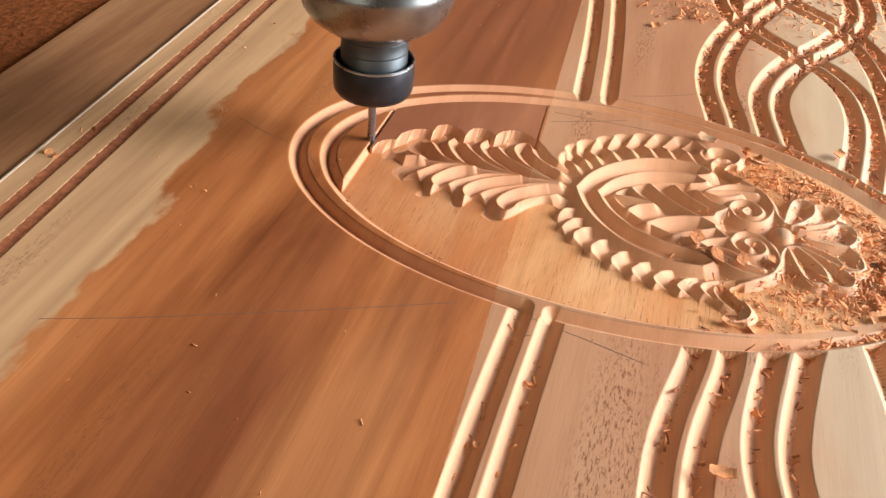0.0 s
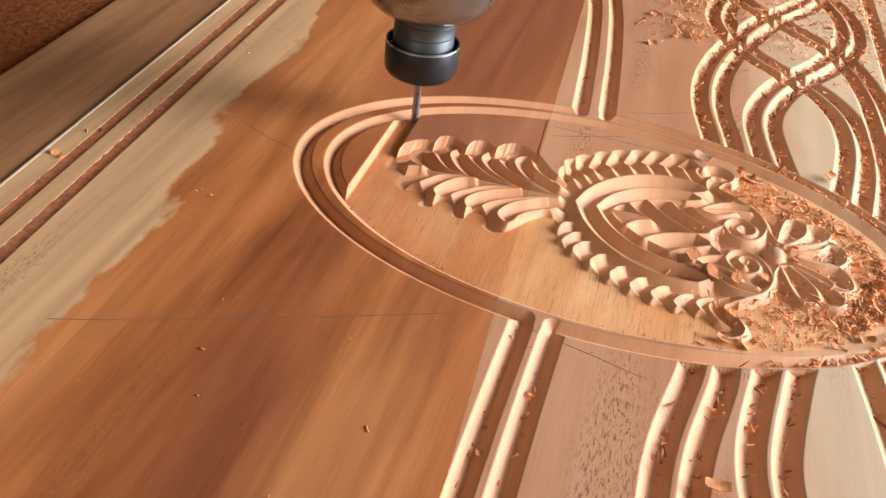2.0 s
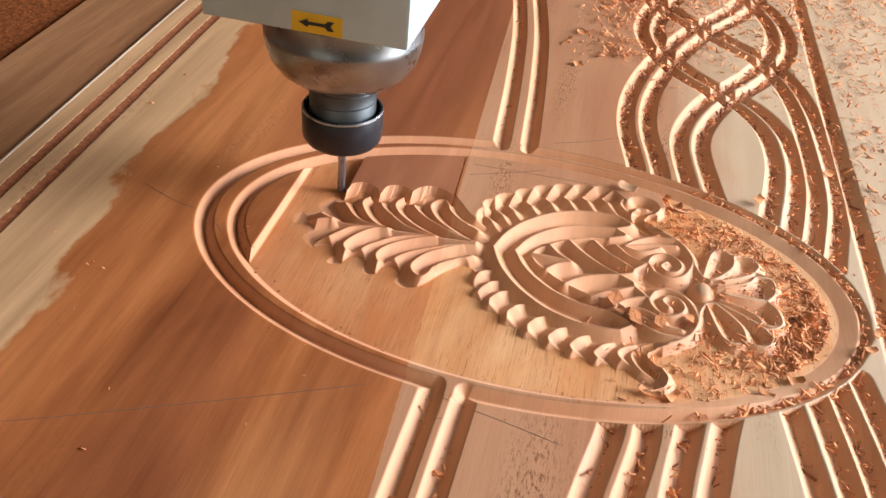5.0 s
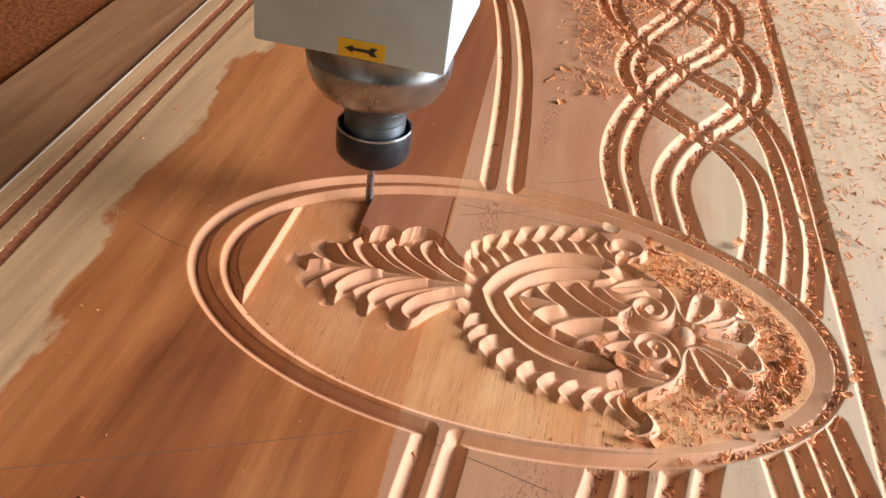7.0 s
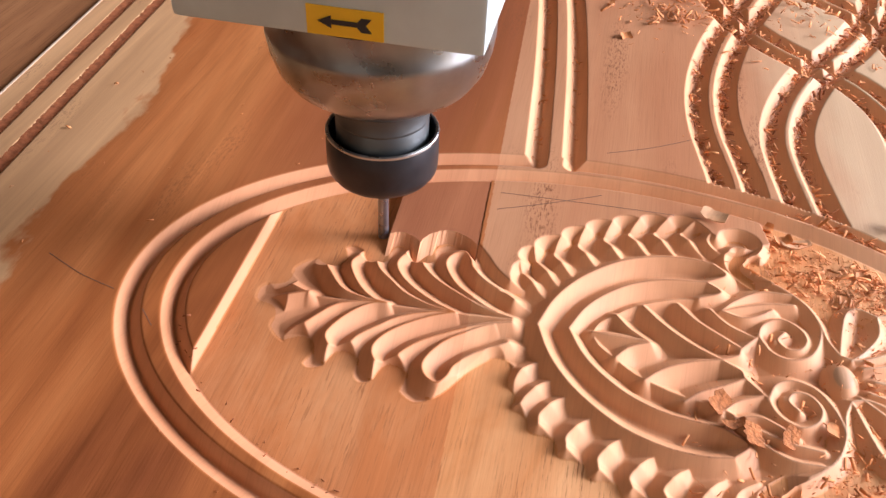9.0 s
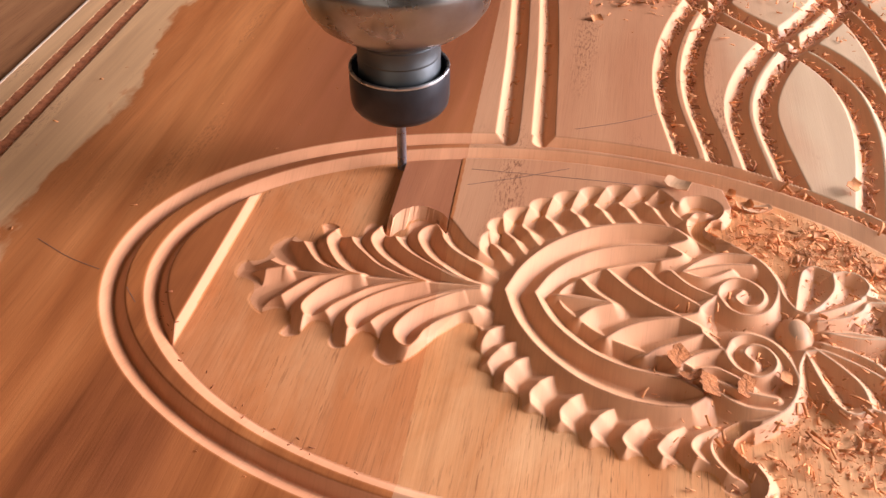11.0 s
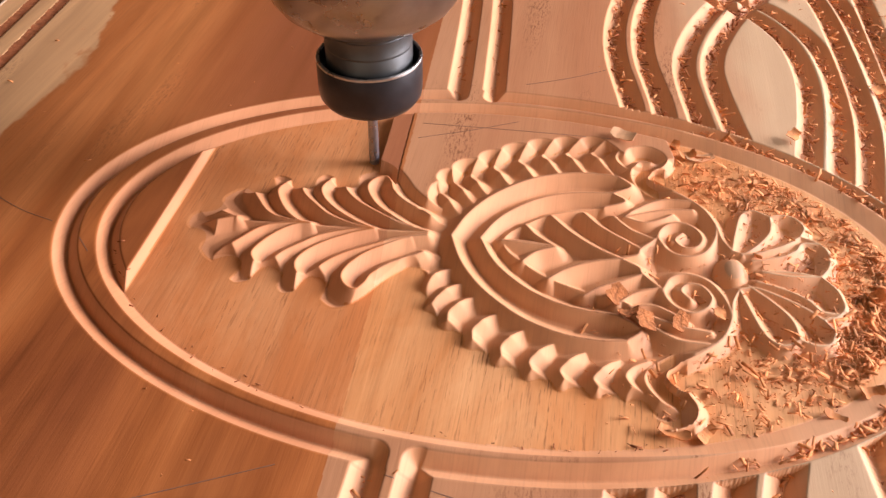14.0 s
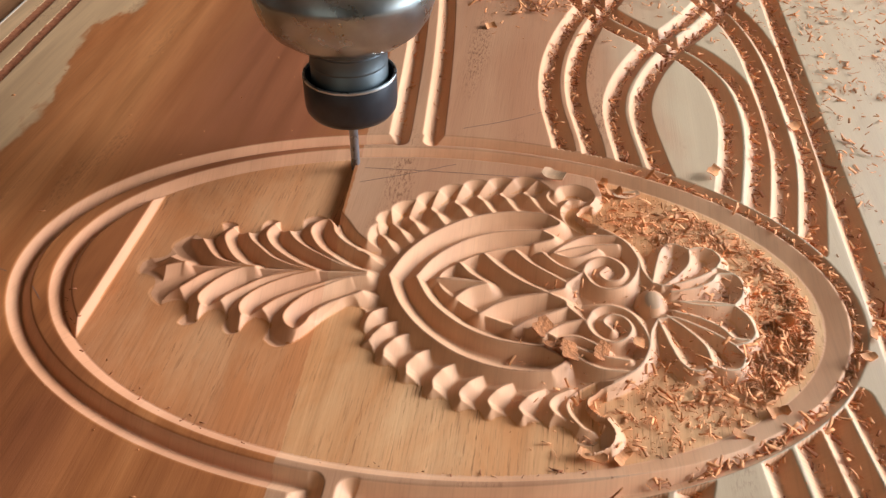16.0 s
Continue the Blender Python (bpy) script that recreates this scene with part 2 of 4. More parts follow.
# ---- mesh helpers ----
def mesh_object(name, verts, faces, mats, parent=None, label="", smooth=False):
    me = bpy.data.meshes.new(name)
    me.from_pydata([tuple(v) for v in verts], [], faces)
    for m in mats if isinstance(mats, (list, tuple)) else [mats]:
        me.materials.append(m)
    if smooth:
        me.shade_smooth()
    ob = new(name, me)
    ob.parent = parent
    return tagged(ob, label) if label else ob


def part(name, bm, mat, parent=None, label="", smooth=False):
    me = bpy.data.meshes.new(name)
    bm.normal_update()
    bm.to_mesh(me)
    bm.free()
    me.materials.append(mat)
    if smooth:
        me.shade_smooth()
        me.set_sharp_from_angle(angle=radians(38))
    ob = new(name, me)
    ob.parent = parent
    return tagged(ob, label) if label else ob


def box_bm(x0, x1, y0, y1, z0, z1, bevel=0.0):
    bm = bmesh.new()
    bmesh.ops.create_cube(bm, size=1.0)
    for v in bm.verts:
        v.co = ((x0 + x1) / 2 + v.co.x * (x1 - x0), (y0 + y1) / 2 + v.co.y * (y1 - y0), (z0 + z1) / 2 + v.co.z * (z1 - z0))
    if bevel:
        bmesh.ops.bevel(bm, geom=bm.edges[:], offset=bevel, segments=2, affect="EDGES", profile=0.6)
    return bm


def lathe(profile, steps=64, ring=False):
    """A turned body from (radius, height) pairs, closed at both ends; ring: its profile closes on itself round an open middle."""
    bm = bmesh.new()
    rings = []
    for r, z in profile:
        rings.append([bm.verts.new((r * math.cos(k * math.tau / steps), r * math.sin(k * math.tau / steps), z)) for k in range(steps)])
    for a, b in zip(rings, rings[1:] + rings[:1] if ring else rings[1:]):
        for k in range(steps):
            bm.faces.new((a[k], a[(k + 1) % steps], b[(k + 1) % steps], b[k]))
    if not ring:
        bm.faces.new(rings[0][::-1])
        bm.faces.new(rings[-1])
    return bm


def spline(points, n):
    """A smooth curve through the points, n samples."""
    p = np.array(points, float)
    p = np.vstack([2 * p[0] - p[1], p, 2 * p[-1] - p[-2]])
    t = np.linspace(0, len(p) - 3 - 1e-9, n)
    i = t.astype(int)
    f = (t - i)[:, None]
    a, b, c, d = p[i], p[i + 1], p[i + 2], p[i + 3]
    return 0.5 * (2 * b + (c - a) * f + (2 * a - 5 * b + 4 * c - d) * f**2 + (3 * b - a - 3 * c + d) * f**3)


def smooth01(t):
    t = np.clip(t, 0, 1)
    return t * t * (3 - 2 * t)


# ---- the carved panel: one height for every place on it ----
EC, ES = math.cos(radians(2.0)), math.sin(radians(2.0))   # the medallion's turn on the panel
IN_A, IN_B, IN_X = 0.21745, 0.131, 0.00405    # the inner groove: half axes and centre
FLOOR_Z = -0.0054          # the cleared ground of the medallion
STEP_X = -0.186            # where the clearing began
SEAM = lambda y: -0.0595 - 0.053 * y
EDGE_L, EDGE_R = -0.405, 0.385
BORDER = (-0.3825, -0.3595)    # the double groove beside the left edge
SLANT = -0.052                 # the edge and its grooves run aslant to the medallion
Y0, Y1 = -0.75, 1.25


def lines(*stretches):
    out = [np.linspace(a, b, max(2, int(round((b - a) / s)) + 1))[:-1] for a, b, s in stretches]
    return np.r_[np.concatenate(out), stretches[-1][1]]


GX = lines((EDGE_L, -0.335, 0.0009), (-0.335, -0.245, 0.006), (-0.245, -0.19, 0.0008), (-0.19, 0.19, 0.00052), (0.19, 0.265, 0.0008), (0.265, EDGE_R, 0.006))
GY = lines((Y0, -0.34, 0.01), (-0.34, -0.172, 0.0014), (-0.172, -0.12, 0.0007), (-0.12, 0.115, 0.00052), (0.115, 0.163, 0.0008), (0.163, 0.6, 0.0018), (0.6, 1.02, 0.0024), (1.02, Y1, 0.02))
XX, YY = np.meshgrid(GX, GY, indexing="ij")
ZZ = np.zeros_like(XX)


def window(x0, x1, y0, y1):
    i0, i1 = np.searchsorted(GX, (x0, x1))
    j0, j1 = np.searchsorted(GY, (y0, y1))
    return slice(max(i0 - 1, 0), i1 + 1), slice(max(j0 - 1, 0), j1 + 1)


def nearness(curve, widths, margin):
    """Over the curve's window: the least distance divided by the local half-width, and that half-width."""
    lo, hi = curve.min(0) - margin, curve.max(0) + margin
    w = window(lo[0], hi[0], lo[1], hi[1])
    x, y = XX[w], YY[w]
    best, wide = np.full(x.shape, 1e6), np.zeros(x.shape)
    for (cx, cy), r in zip(curve, widths):
        q = np.hypot(x - cx, y - cy) / r
        near = q < best
        best[near], wide[near] = q[near], r
    return w, best, wide


def vee(points, half, depth, n=0):
    """A V-bit groove along a curve."""
    points = np.array(points, float)
    length = np.hypot(*np.diff(points, axis=0).T).sum()
    curve = spline(points, n or int(length / 0.0016) + 8)
    w, q, _ = nearness(curve, np.full(len(curve), half), half * 1.2)
    d = 1 - np.clip(q, 0, 1)
    ZZ[w] = np.minimum(ZZ[w], -depth * np.where(d > 0.86, 0.93 + (d - 0.86) * 0.5, d / 0.86 * 0.93))


def oval(a, b, cx=0.0):
    """Signed distance, nearly, to an ellipse round the origin."""
    x, y = (XX - cx) * EC + YY * ES, YY * EC - (XX - cx) * ES
    f = (x / a) ** 2 + (y / b) ** 2 - 1
    return f / (2 * np.sqrt((x / a**2) ** 2 + (y / b**2) ** 2) + 1e-6)


# straight and bowed double grooves of the border
for x in BORDER:
    band = np.abs(XX - x)
    ZZ[:] = np.minimum(ZZ, -0.0024 * np.clip((0.0044 - band) / 0.002, 0, 1))
FRONT_PAIR, BACK_PAIR = (-0.0335, -0.0135), (-0.0435, -0.0195)
for x0 in FRONT_PAIR:
    vee([(x0 - 0.004, -0.74), (x0 - 0.003, -0.3), (x0, -0.15), (x0, -0.13)], 0.008, 0.0064)
for x0 in BACK_PAIR:
    vee([(x0, 0.135), (x0 - 0.0005, 0.15), (x0 - 0.0115, 0.29), (x0 - 0.028, 0.43), (x0 - 0.062, 0.605), (x0 - 0.12, 0.79)], 0.008, 0.0064)

# interlaced ribbons, each bounded by two grooves, mirrored to the other side of the medallion
S1 = [(0.084, 0.120), (0.082, 0.155), (0.070, 0.222), (0.070, 0.285), (0.083, 0.355), (0.106, 0.425), (0.132, 0.488), (0.172, 0.560), (0.195, 0.625), (0.203, 0.69), (0.195, 0.75), (0.165, 0.80), (0.12, 0.85), (0.09, 0.91), (0.08, 0.99)]
S2 = [(0.134, 0.105), (0.126, 0.145), (0.118, 0.210), (0.127, 0.262), (0.148, 0.315), (0.182, 0.373), (0.211, 0.440), (0.222, 0.505), (0.214, 0.57), (0.19, 0.625), (0.155, 0.67), (0.10, 0.704), (0.06, 0.755), (0.045, 0.83), (0.06, 0.92), (0.1, 0.99)]
S3 = [(0.186, 0.085), (0.199, 0.172), (0.201, 0.222), (0.194, 0.268), (0.174, 0.307), (0.150, 0.327), (0.121, 0.353), (0.097, 0.384), (0.077, 0.435), (0.073, 0.485), (0.088, 0.56), (0.126, 0.663), (0.154, 0.754), (0.18, 0.83), (0.2, 0.92), (0.2, 0.99)]
S4 = [(0.2165, 0.06), (0.230, 0.14), (0.233, 0.191), (0.232, 0.26), (0.228, 0.325), (0.216, 0.385), (0.195, 0.430), (0.164, 0.461), (0.132, 0.492), (0.09, 0.54), (0.055, 0.60), (0.037, 0.675), (0.045, 0.75), (0.08, 0.83), (0.13, 0.9), (0.16, 0.99)]
for strand, half in ((S1, 0.0102), (S2, 0.0098), (S3, 0.0094), (S4, 0.0088)):
    c = spline(strand, 120)
    d = np.gradient(c, axis=0)
    nrm = np.stack([-d[:, 1], d[:, 0]], 1) / np.hypot(*d.T)[:, None]
    for side in (-1, 1):
        path = c + side * half * nrm
        vee(path[::3], 0.0086, 0.0072)
        vee([(x, -y) for x, y in path[::3] if y < 0.36], 0.0086, 0.0072)
vee([(0.2535, -0.74), (0.2535, 0.2), (0.2545, 0.6), (0.2545, 1.2)], 0.0085, 0.0075)

# the medallion: everything inside its outer rim is cut afresh
inside = oval(0.2442, 0.1542, -0.0007)
ZZ[inside < 0] = 0
inner = oval(IN_A, IN_B, IN_X)
turn = (XX * EC + YY * ES) / np.hypot(XX, YY * 1.6 + 1e-9)
share = smooth01(1.35 * turn - 0.35)          # the inner groove widens from the leaf's end to the flower's
wide = 0.0068 - 0.0016 * share
V1 = np.clip(1 - np.abs(oval(0.237, 0.1471, 0.0002)) / wide, 0, 1) * wide / 0.0088
# each double groove turns out into the outer oval groove, and the wood between the two runs on to the inner one
for pair, side in ((FRONT_PAIR, -1), (BACK_PAIR, 1)):
    V1 = np.where((XX > pair[0]) & (XX < pair[1]) & (YY * side > 0), 0, V1)
ZZ[:] = np.minimum(ZZ, -0.0074 * V1)
for pair, side in ((FRONT_PAIR, -1), (BACK_PAIR, 1)):
    for x0 in pair:
        foot = side * 0.1471 * math.sqrt(1 - (x0 / 0.237) ** 2) + x0 * ES
        vee([(x0, foot), (x0, foot + side * 0.004), (x0, foot + side * 0.009)], 0.0074, 0.006)
V2 = np.clip(1 - np.where(inner > 0, inner / (0.0066 + 0.0105 * share), -inner / 0.0062), 0, 1) * 0.78
ZZ[:] = np.minimum(ZZ, -0.0072 * V2)

# ornament, cut with one V-shaped bit: the crests are curves, and the wood falls away from them at one slope.
# Its own axes, in millimetres: u along its axis from the tip of the heart, v across; drawn for one side and mirrored.
ORN = radians(3.0)
OC, OS = math.cos(ORN), math.sin(ORN)
VSLOPE = 0.8
INSET = -FLOOR_Z / VSLOPE           # how far inside its outline the cleared ground meets the slope


def place(p, bent=False):
    """bent: the inner leaves, scrolls and flower, whose axis swings to one side."""
    u, v = p[:, 0], p[:, 1] + (-7.3 * smooth01((p[:, 0] - 35) / 70) if bent else 0.3)
    return np.stack([-0.024 + (u * OC - v * OS) / 1000, -0.0006 + (u * OS + v * OC) / 1000], 1)


def drawn(points, bent=False, sign=1, n=0):
    """The curve's samples on the panel, half a millimetre apart."""
    p = np.array(points, float)
    n = n or int(np.hypot(*np.diff(p, axis=0).T).sum() / 0.45) + 4
    return place(spline(p, n) * (1, sign), bent)


def least_distance(curves, reach=0.018):
    """Distance from every place to the nearest of the curves, up to reach; a curve's crest sinks from the first of its drops to the second."""
    best = np.full(XX.shape, reach)
    for curve, drop in curves:
        for (cx, cy), fall in zip(curve, np.linspace(*drop, len(curve))):
            w = window(cx - reach, cx + reach, cy - reach, cy + reach)
            best[w] = np.minimum(best[w], np.hypot(XX[w] - cx, YY[w] - cy) + fall / VSLOPE)
    return best


# leaf spray: wide round lobes, and between them narrow hooked flutes
LEAF_OUT = ([(-157, 0), (-155.5, 7.5), (-150, 13.5), (-143, 16)], [(-143, 16), (-142, 26), (-134, 36), (-124, 40), (-116, 36)],
            [(-116, 36), (-119, 45), (-114, 52), (-106, 53.5), (-97, 49), (-93, 40)], [(-93, 40), (-92.5, 48), (-88, 55.5), (-80, 58), (-71, 53.5), (-67.5, 44.5)],
            [(-67.5, 44.5), (-68, 55), (-61, 62.5), (-52, 65), (-41, 60), (-33.5, 51.5), (-25, 38.5), (-17, 30)])
LEAF_IN = ([(-143, 16), (-138, 10), (-131, 4), (-121, -0.5)], [(-116, 36), (-119, 27), (-114, 18), (-104, 6), (-90, 1), (-80, 0)],
           [(-93, 40), (-92, 33)], [(-44, 0), (-55, 2), (-70, 8.5), (-80, 17), (-88, 25), (-92, 32), (-97, 37), (-102, 33.5), (-104.5, 27), (-101, 18), (-94, 8), (-86, 1.5), (-79, 0)],
           [(-67.5, 44.5), (-66.5, 37)], [(-13, 1.5), (-17, 2.5), (-28, 6), (-42, 13.5), (-56, 22.5), (-64.5, 31.5), (-67.5, 38), (-72, 43.5), (-77.5, 39), (-79.7, 31.5), (-76, 23), (-68, 14.5), (-56, 6), (-48, 2), (-43, 0)],
           [(-13.5, 15.5), (-18, 19), (-30, 27), (-38, 36), (-40.5, 43), (-44.5, 48.5), (-50.5, 45.5), (-53.5, 38.5), (-51, 30), (-44, 20), (-34, 12), (-27, 7), (-22, 4.5)])
# the heart: nested crests, beads round it
R1 = [(0, 0), (6.6, 18.5), (16, 34), (27.5, 46.5), (43.5, 58.5), (62.5, 66), (80, 68), (93, 66.5)]
R2 = [(16, 0), (23.6, 16), (34, 28.7), (48.6, 40), (66, 47), (89, 50)]
R3 = [(28, 0), (32, 8), (40, 15.5), (47.5, 22), (58, 28), (72, 33.5), (84, 36)]
CUSPS = [(-13.5, 48), (-6.7, 62), (8, 73.5), (21.5, 84.5), (37, 93), (53, 99), (69.5, 102), (86, 104)]
MIDS = [(-9, 37.5), (-2, 48), (5.5, 57), (18.5, 67.5), (33, 76.5), (47, 84), (61.5, 88), (77, 91)]
HEART_IN = [R1, R2, [(93, 66.5), (100, 58), (89, 50)], [(89, 50), (96, 43), (84, 36)]]
BEAD_TOP = [[c, (c[0] * 0.6 + m[0] * 0.4 - 0.8, c[1] * 0.6 + m[1] * 0.4), (c[0] * 0.3 + m[0] * 0.7 - 1, c[1] * 0.3 + m[1] * 0.7)] for c, m in zip(CUSPS, MIDS)]
BEAD_IN = [[b[2], m, (m[0] + 4, m[1] - 6)] for b, m in zip(BEAD_TOP, MIDS)]
BEAD_END = [[(m[0] + 4, m[1] - 6), (m[0] + 8, m[1] - 11), (m[0] + 12.5, m[1] - 15)] for m in MIDS]
MIDRIB = [[(-13, 0), (-40, 0), (-80, 0), (-121, 0)], [(97, 98), (92, 89), (95, 82), (103, 76)]]
# the leaf's crests run down into the valley before the heart
JOIN = [[(-17, 30), (-12, 28), (-6.5, 27)], [(-13.5, 15.5), (-9.5, 14), (-4.5, 13)], [(-13, 1.5), (-9.5, 0.8), (-6, 0)]]
BEAD_OUT = [[(-17, 30), (-18, 36), (-17, 43), (-13.5, 48)]]
for p, q in zip(CUSPS, CUSPS[1:]):
    d = np.array(q) - p
    out = np.array((-d[1], d[0])) / np.hypot(*d)
    BEAD_OUT.append([p] + [tuple(np.array(p) + d * f + out * h) for f, h in ((0.12, 2.4), (0.35, 4.2), (0.65, 4.1), (0.9, 1.9))] + [q])
# the leaves in the heart, the scrolls with their hooks, and the flower
BENT_OUT = ([(97, 98), (101, 105.5), (111, 108.5), (120, 104), (123, 96), (119.5, 88)], [(119.5, 88), (114, 84.5), (110.5, 77), (116, 70), (128, 62), (139.5, 51), (145.5, 37), (147.5, 25), (152, 15)],
            [(152, 15), (156.5, 34), (161, 47), (168, 52), (177, 47.5)], [(177, 47.5), (184, 50), (191, 48), (194.5, 40), (191, 32)], [(191, 32), (199, 28), (203.5, 21), (202, 9), (196, 0)])
BENT_IN = ([(28, 0), (40, 0.6), (57, 0)], [(40, 15), (47, 6.5), (57, 0)], [(54, 26), (64, 15.5), (78, 6), (92, 0)], [(72.5, 33.5), (81, 24.5), (94, 16), (103, 10)], [(89, 35), (98, 25.5), (111, 19)], [(92, 0), (101, 5), (103, 10), (111, 19), (113, 22)],
           [(95, 36), (104, 46), (118, 55), (134, 56)], [(95, 36), (106, 41), (120, 46), (134, 48)], [(95, 36), (106, 33), (114, 36), (122, 42)],
           [(112, 22), (117, 11.5), (126, 7), (136.5, 11), (143.5, 23), (145.3, 36.5), (139, 51), (128, 61), (116, 68), (107.5, 75), (103, 81), (103.5, 87), (108, 91.5), (119.5, 89)],
           [(116, 13), (113, 22), (117, 31), (126, 35.5), (134, 31), (137, 23), (133, 15.5), (126, 14.5), (122, 20), (126, 26)],
           [(152, 15), (160, 13), (170, 17), (182, 24), (191, 32)], [(157, 12), (167, 22), (175, 34), (177, 47.5)], [(162, 8), (176, 12.5), (186, 19), (191, 26), (199, 27)], [(166, 0), (180, 1.5), (196, 0)])
OUTLINE, CRESTS, RIM = [], [], []
for sign in (1, -1):
    low = 0.0038 if sign == 1 else 0.0014        # how far the bead crests dip behind their cusps
    half = [drawn(c, False, sign) for c in (*LEAF_OUT, *BEAD_OUT)] + [drawn(c, True, sign) for c in BENT_OUT]
    OUTLINE += half if sign == 1 else [c[::-1] for c in half[::-1]]
    CRESTS += [(c, (0, 0)) for c in half] + [(drawn(c, False, sign), (0, 0)) for c in (*LEAF_IN, *HEART_IN)] + [(drawn(c, True, sign), (0, 0)) for c in BENT_IN]
    CRESTS += [(drawn(c, False, sign), (0, 0.003)) for c in MIDRIB] + [(drawn(c, False, sign), (0, low)) for c in BEAD_TOP] + [(drawn(c, False, sign), (low, 0.0005)) for c in BEAD_IN] + [(drawn(c, False, sign), (0.0005, 0.0045)) for c in BEAD_END]
    CRESTS += [(drawn(c, False, sign), (0, 0.0055)) for c in JOIN] + [(drawn(R3, False, sign), (0.0015, 0.0015))]
    RIM += [(c, (0, 0)) for c in half]
OUTLINE = np.concatenate(OUTLINE)[::2]


def within(poly):
    """Which places of the panel lie in a closed curve."""
    w = window(poly[:, 0].min(), poly[:, 0].max(), poly[:, 1].min(), poly[:, 1].max())
    x, y, odd = XX[w], YY[w], np.zeros(XX[w].shape, bool)
    for (xa, ya), (xb, yb) in zip(poly, np.roll(poly, -1, 0)):
        j0, j1 = np.searchsorted(y[0], (min(ya, yb), max(ya, yb)))
        if j1 > j0:
            odd[:, j0:j1] ^= x[:, j0:j1] < xa + (y[:, j0:j1] - ya) / (yb - ya) * (xb - xa)
    out = np.zeros(XX.shape, bool)
    out[w] = odd
    return out


ORNATE = within(OUTLINE)
TO_RIM = least_distance(RIM)
RAISED = np.where(ORNATE, -TO_RIM, TO_RIM)      # distance to the ornament's outline, negative inside
FALL = VSLOPE * least_distance(CRESTS)
FALL = np.where(FALL > 0.0062, 0.0062 + (FALL - 0.0062) * 0.5, FALL)
BALL = np.full(XX.shape, -1.0)      # bosses that stand over all else


def dome(u, v, radius, drop, top, mirror=True, stretch=1.0):
    """A rounded cap: highest in the middle, down to the ground at its rim."""
    for sign in (1, -1) if mirror else (1,):
        cx, cy = place(np.array([[u, sign * v]], float), True)[0]
        q = np.hypot((XX - cx), (YY - cy) / stretch) / (radius / 1000)
        BALL[:] = np.maximum(BALL, np.where(q < 1, (top - drop * q**2.4) / 1000, -1))


dome(151, 0, 9.5, 7.0, 1.0, mirror=False, stretch=1.5)
dome(121, 19, 4.4, 5.0, -0.6)

# lay the ornament and the cleared ground into the panel
# the back of the medallion past the glue line is still uncut
cleared = (inner < 0) & (XX > STEP_X - 0.012 * (YY + 0.07))
behind = (YY > 0.02) & (XX > SEAM(YY) - 0.0025) & (XX < 0.098 - 0.25 * (YY - 0.1)) & (YY > 0.02 + 0.55 * (XX + 0.04))
ground = np.where(behind, 0.0, FLOOR_Z)
ground = np.where(behind, np.minimum(ground, -0.0072 * V2), ground)
step = smooth01((XX - (STEP_X - 0.012 * (YY + 0.07))) / 0.004)
ground = np.where(behind, ground, FLOOR_Z * step)
along = (XX + 0.024) * OC + YY * OS          # along the ornament's axis
# on the cleared ground the outer slopes are milled away as far in as they rise above it
sunk = FLOOR_Z + np.maximum(0, TO_RIM - INSET - 0.006 * smooth01((-0.1 - along) / 0.035)) * (1.8 - 0.6 * smooth01((-0.095 - along) / 0.03) - 0.75 * smooth01((along + 0.03) / 0.02)) + np.maximum(0, along - 0.116) * 0.6
orn = np.where(behind, -FALL, np.minimum(-FALL, sunk))
# the bowls of the outermost lobes are shallow
orn = np.where(orn < FLOOR_Z, FLOOR_Z + (orn - FLOOR_Z) * (1 - 0.6 * smooth01((-0.1 - along) / 0.03)), orn)
# round the scrolls and the flower the wood slopes down to the cleared ground
skirt = np.where(along > 0.106, -(0.9 + np.maximum(0, 0.121 - along) * 400) * TO_RIM, FLOOR_Z)
orn = np.where(ORNATE, orn, np.maximum(ground, skirt))
orn = np.minimum(orn, np.where(inner > -0.0056, -0.0072 * V2, 0))
orn = np.maximum(orn, BALL)
LIMIT = inner < -0.0002
ZZ[:] = np.where(cleared & LIMIT, orn, ZZ)
ORNAMENT = cleared & (RAISED < 0.008)
# tool marks
ZZ += np.where(cleared & (RAISED > 0.004) & ~behind, 0.00001 * np.sin(XX * 1500 + 3 * np.sin(YY * 9)), 0)


def height(x, y):
    i = np.clip(np.searchsorted(GX, x), 1, len(GX) - 1)
    j = np.clip(np.searchsorted(GY, y), 1, len(GY) - 1)
    fx = (x - GX[i - 1]) / (GX[i] - GX[i - 1])
    fy = (y - GY[j - 1]) / (GY[j] - GY[j - 1])
    return (ZZ[i - 1, j - 1] * (1 - fx) + ZZ[i, j - 1] * fx) * (1 - fy) + (ZZ[i - 1, j] * (1 - fx) + ZZ[i, j] * fx) * fy


def slanted(x, y):
    return x + SLANT * y * smooth01((-0.25 - x) / 0.08)


def aslant(bm):
    for v in bm.verts:
        v.co.x += SLANT * v.co.y
    return bm


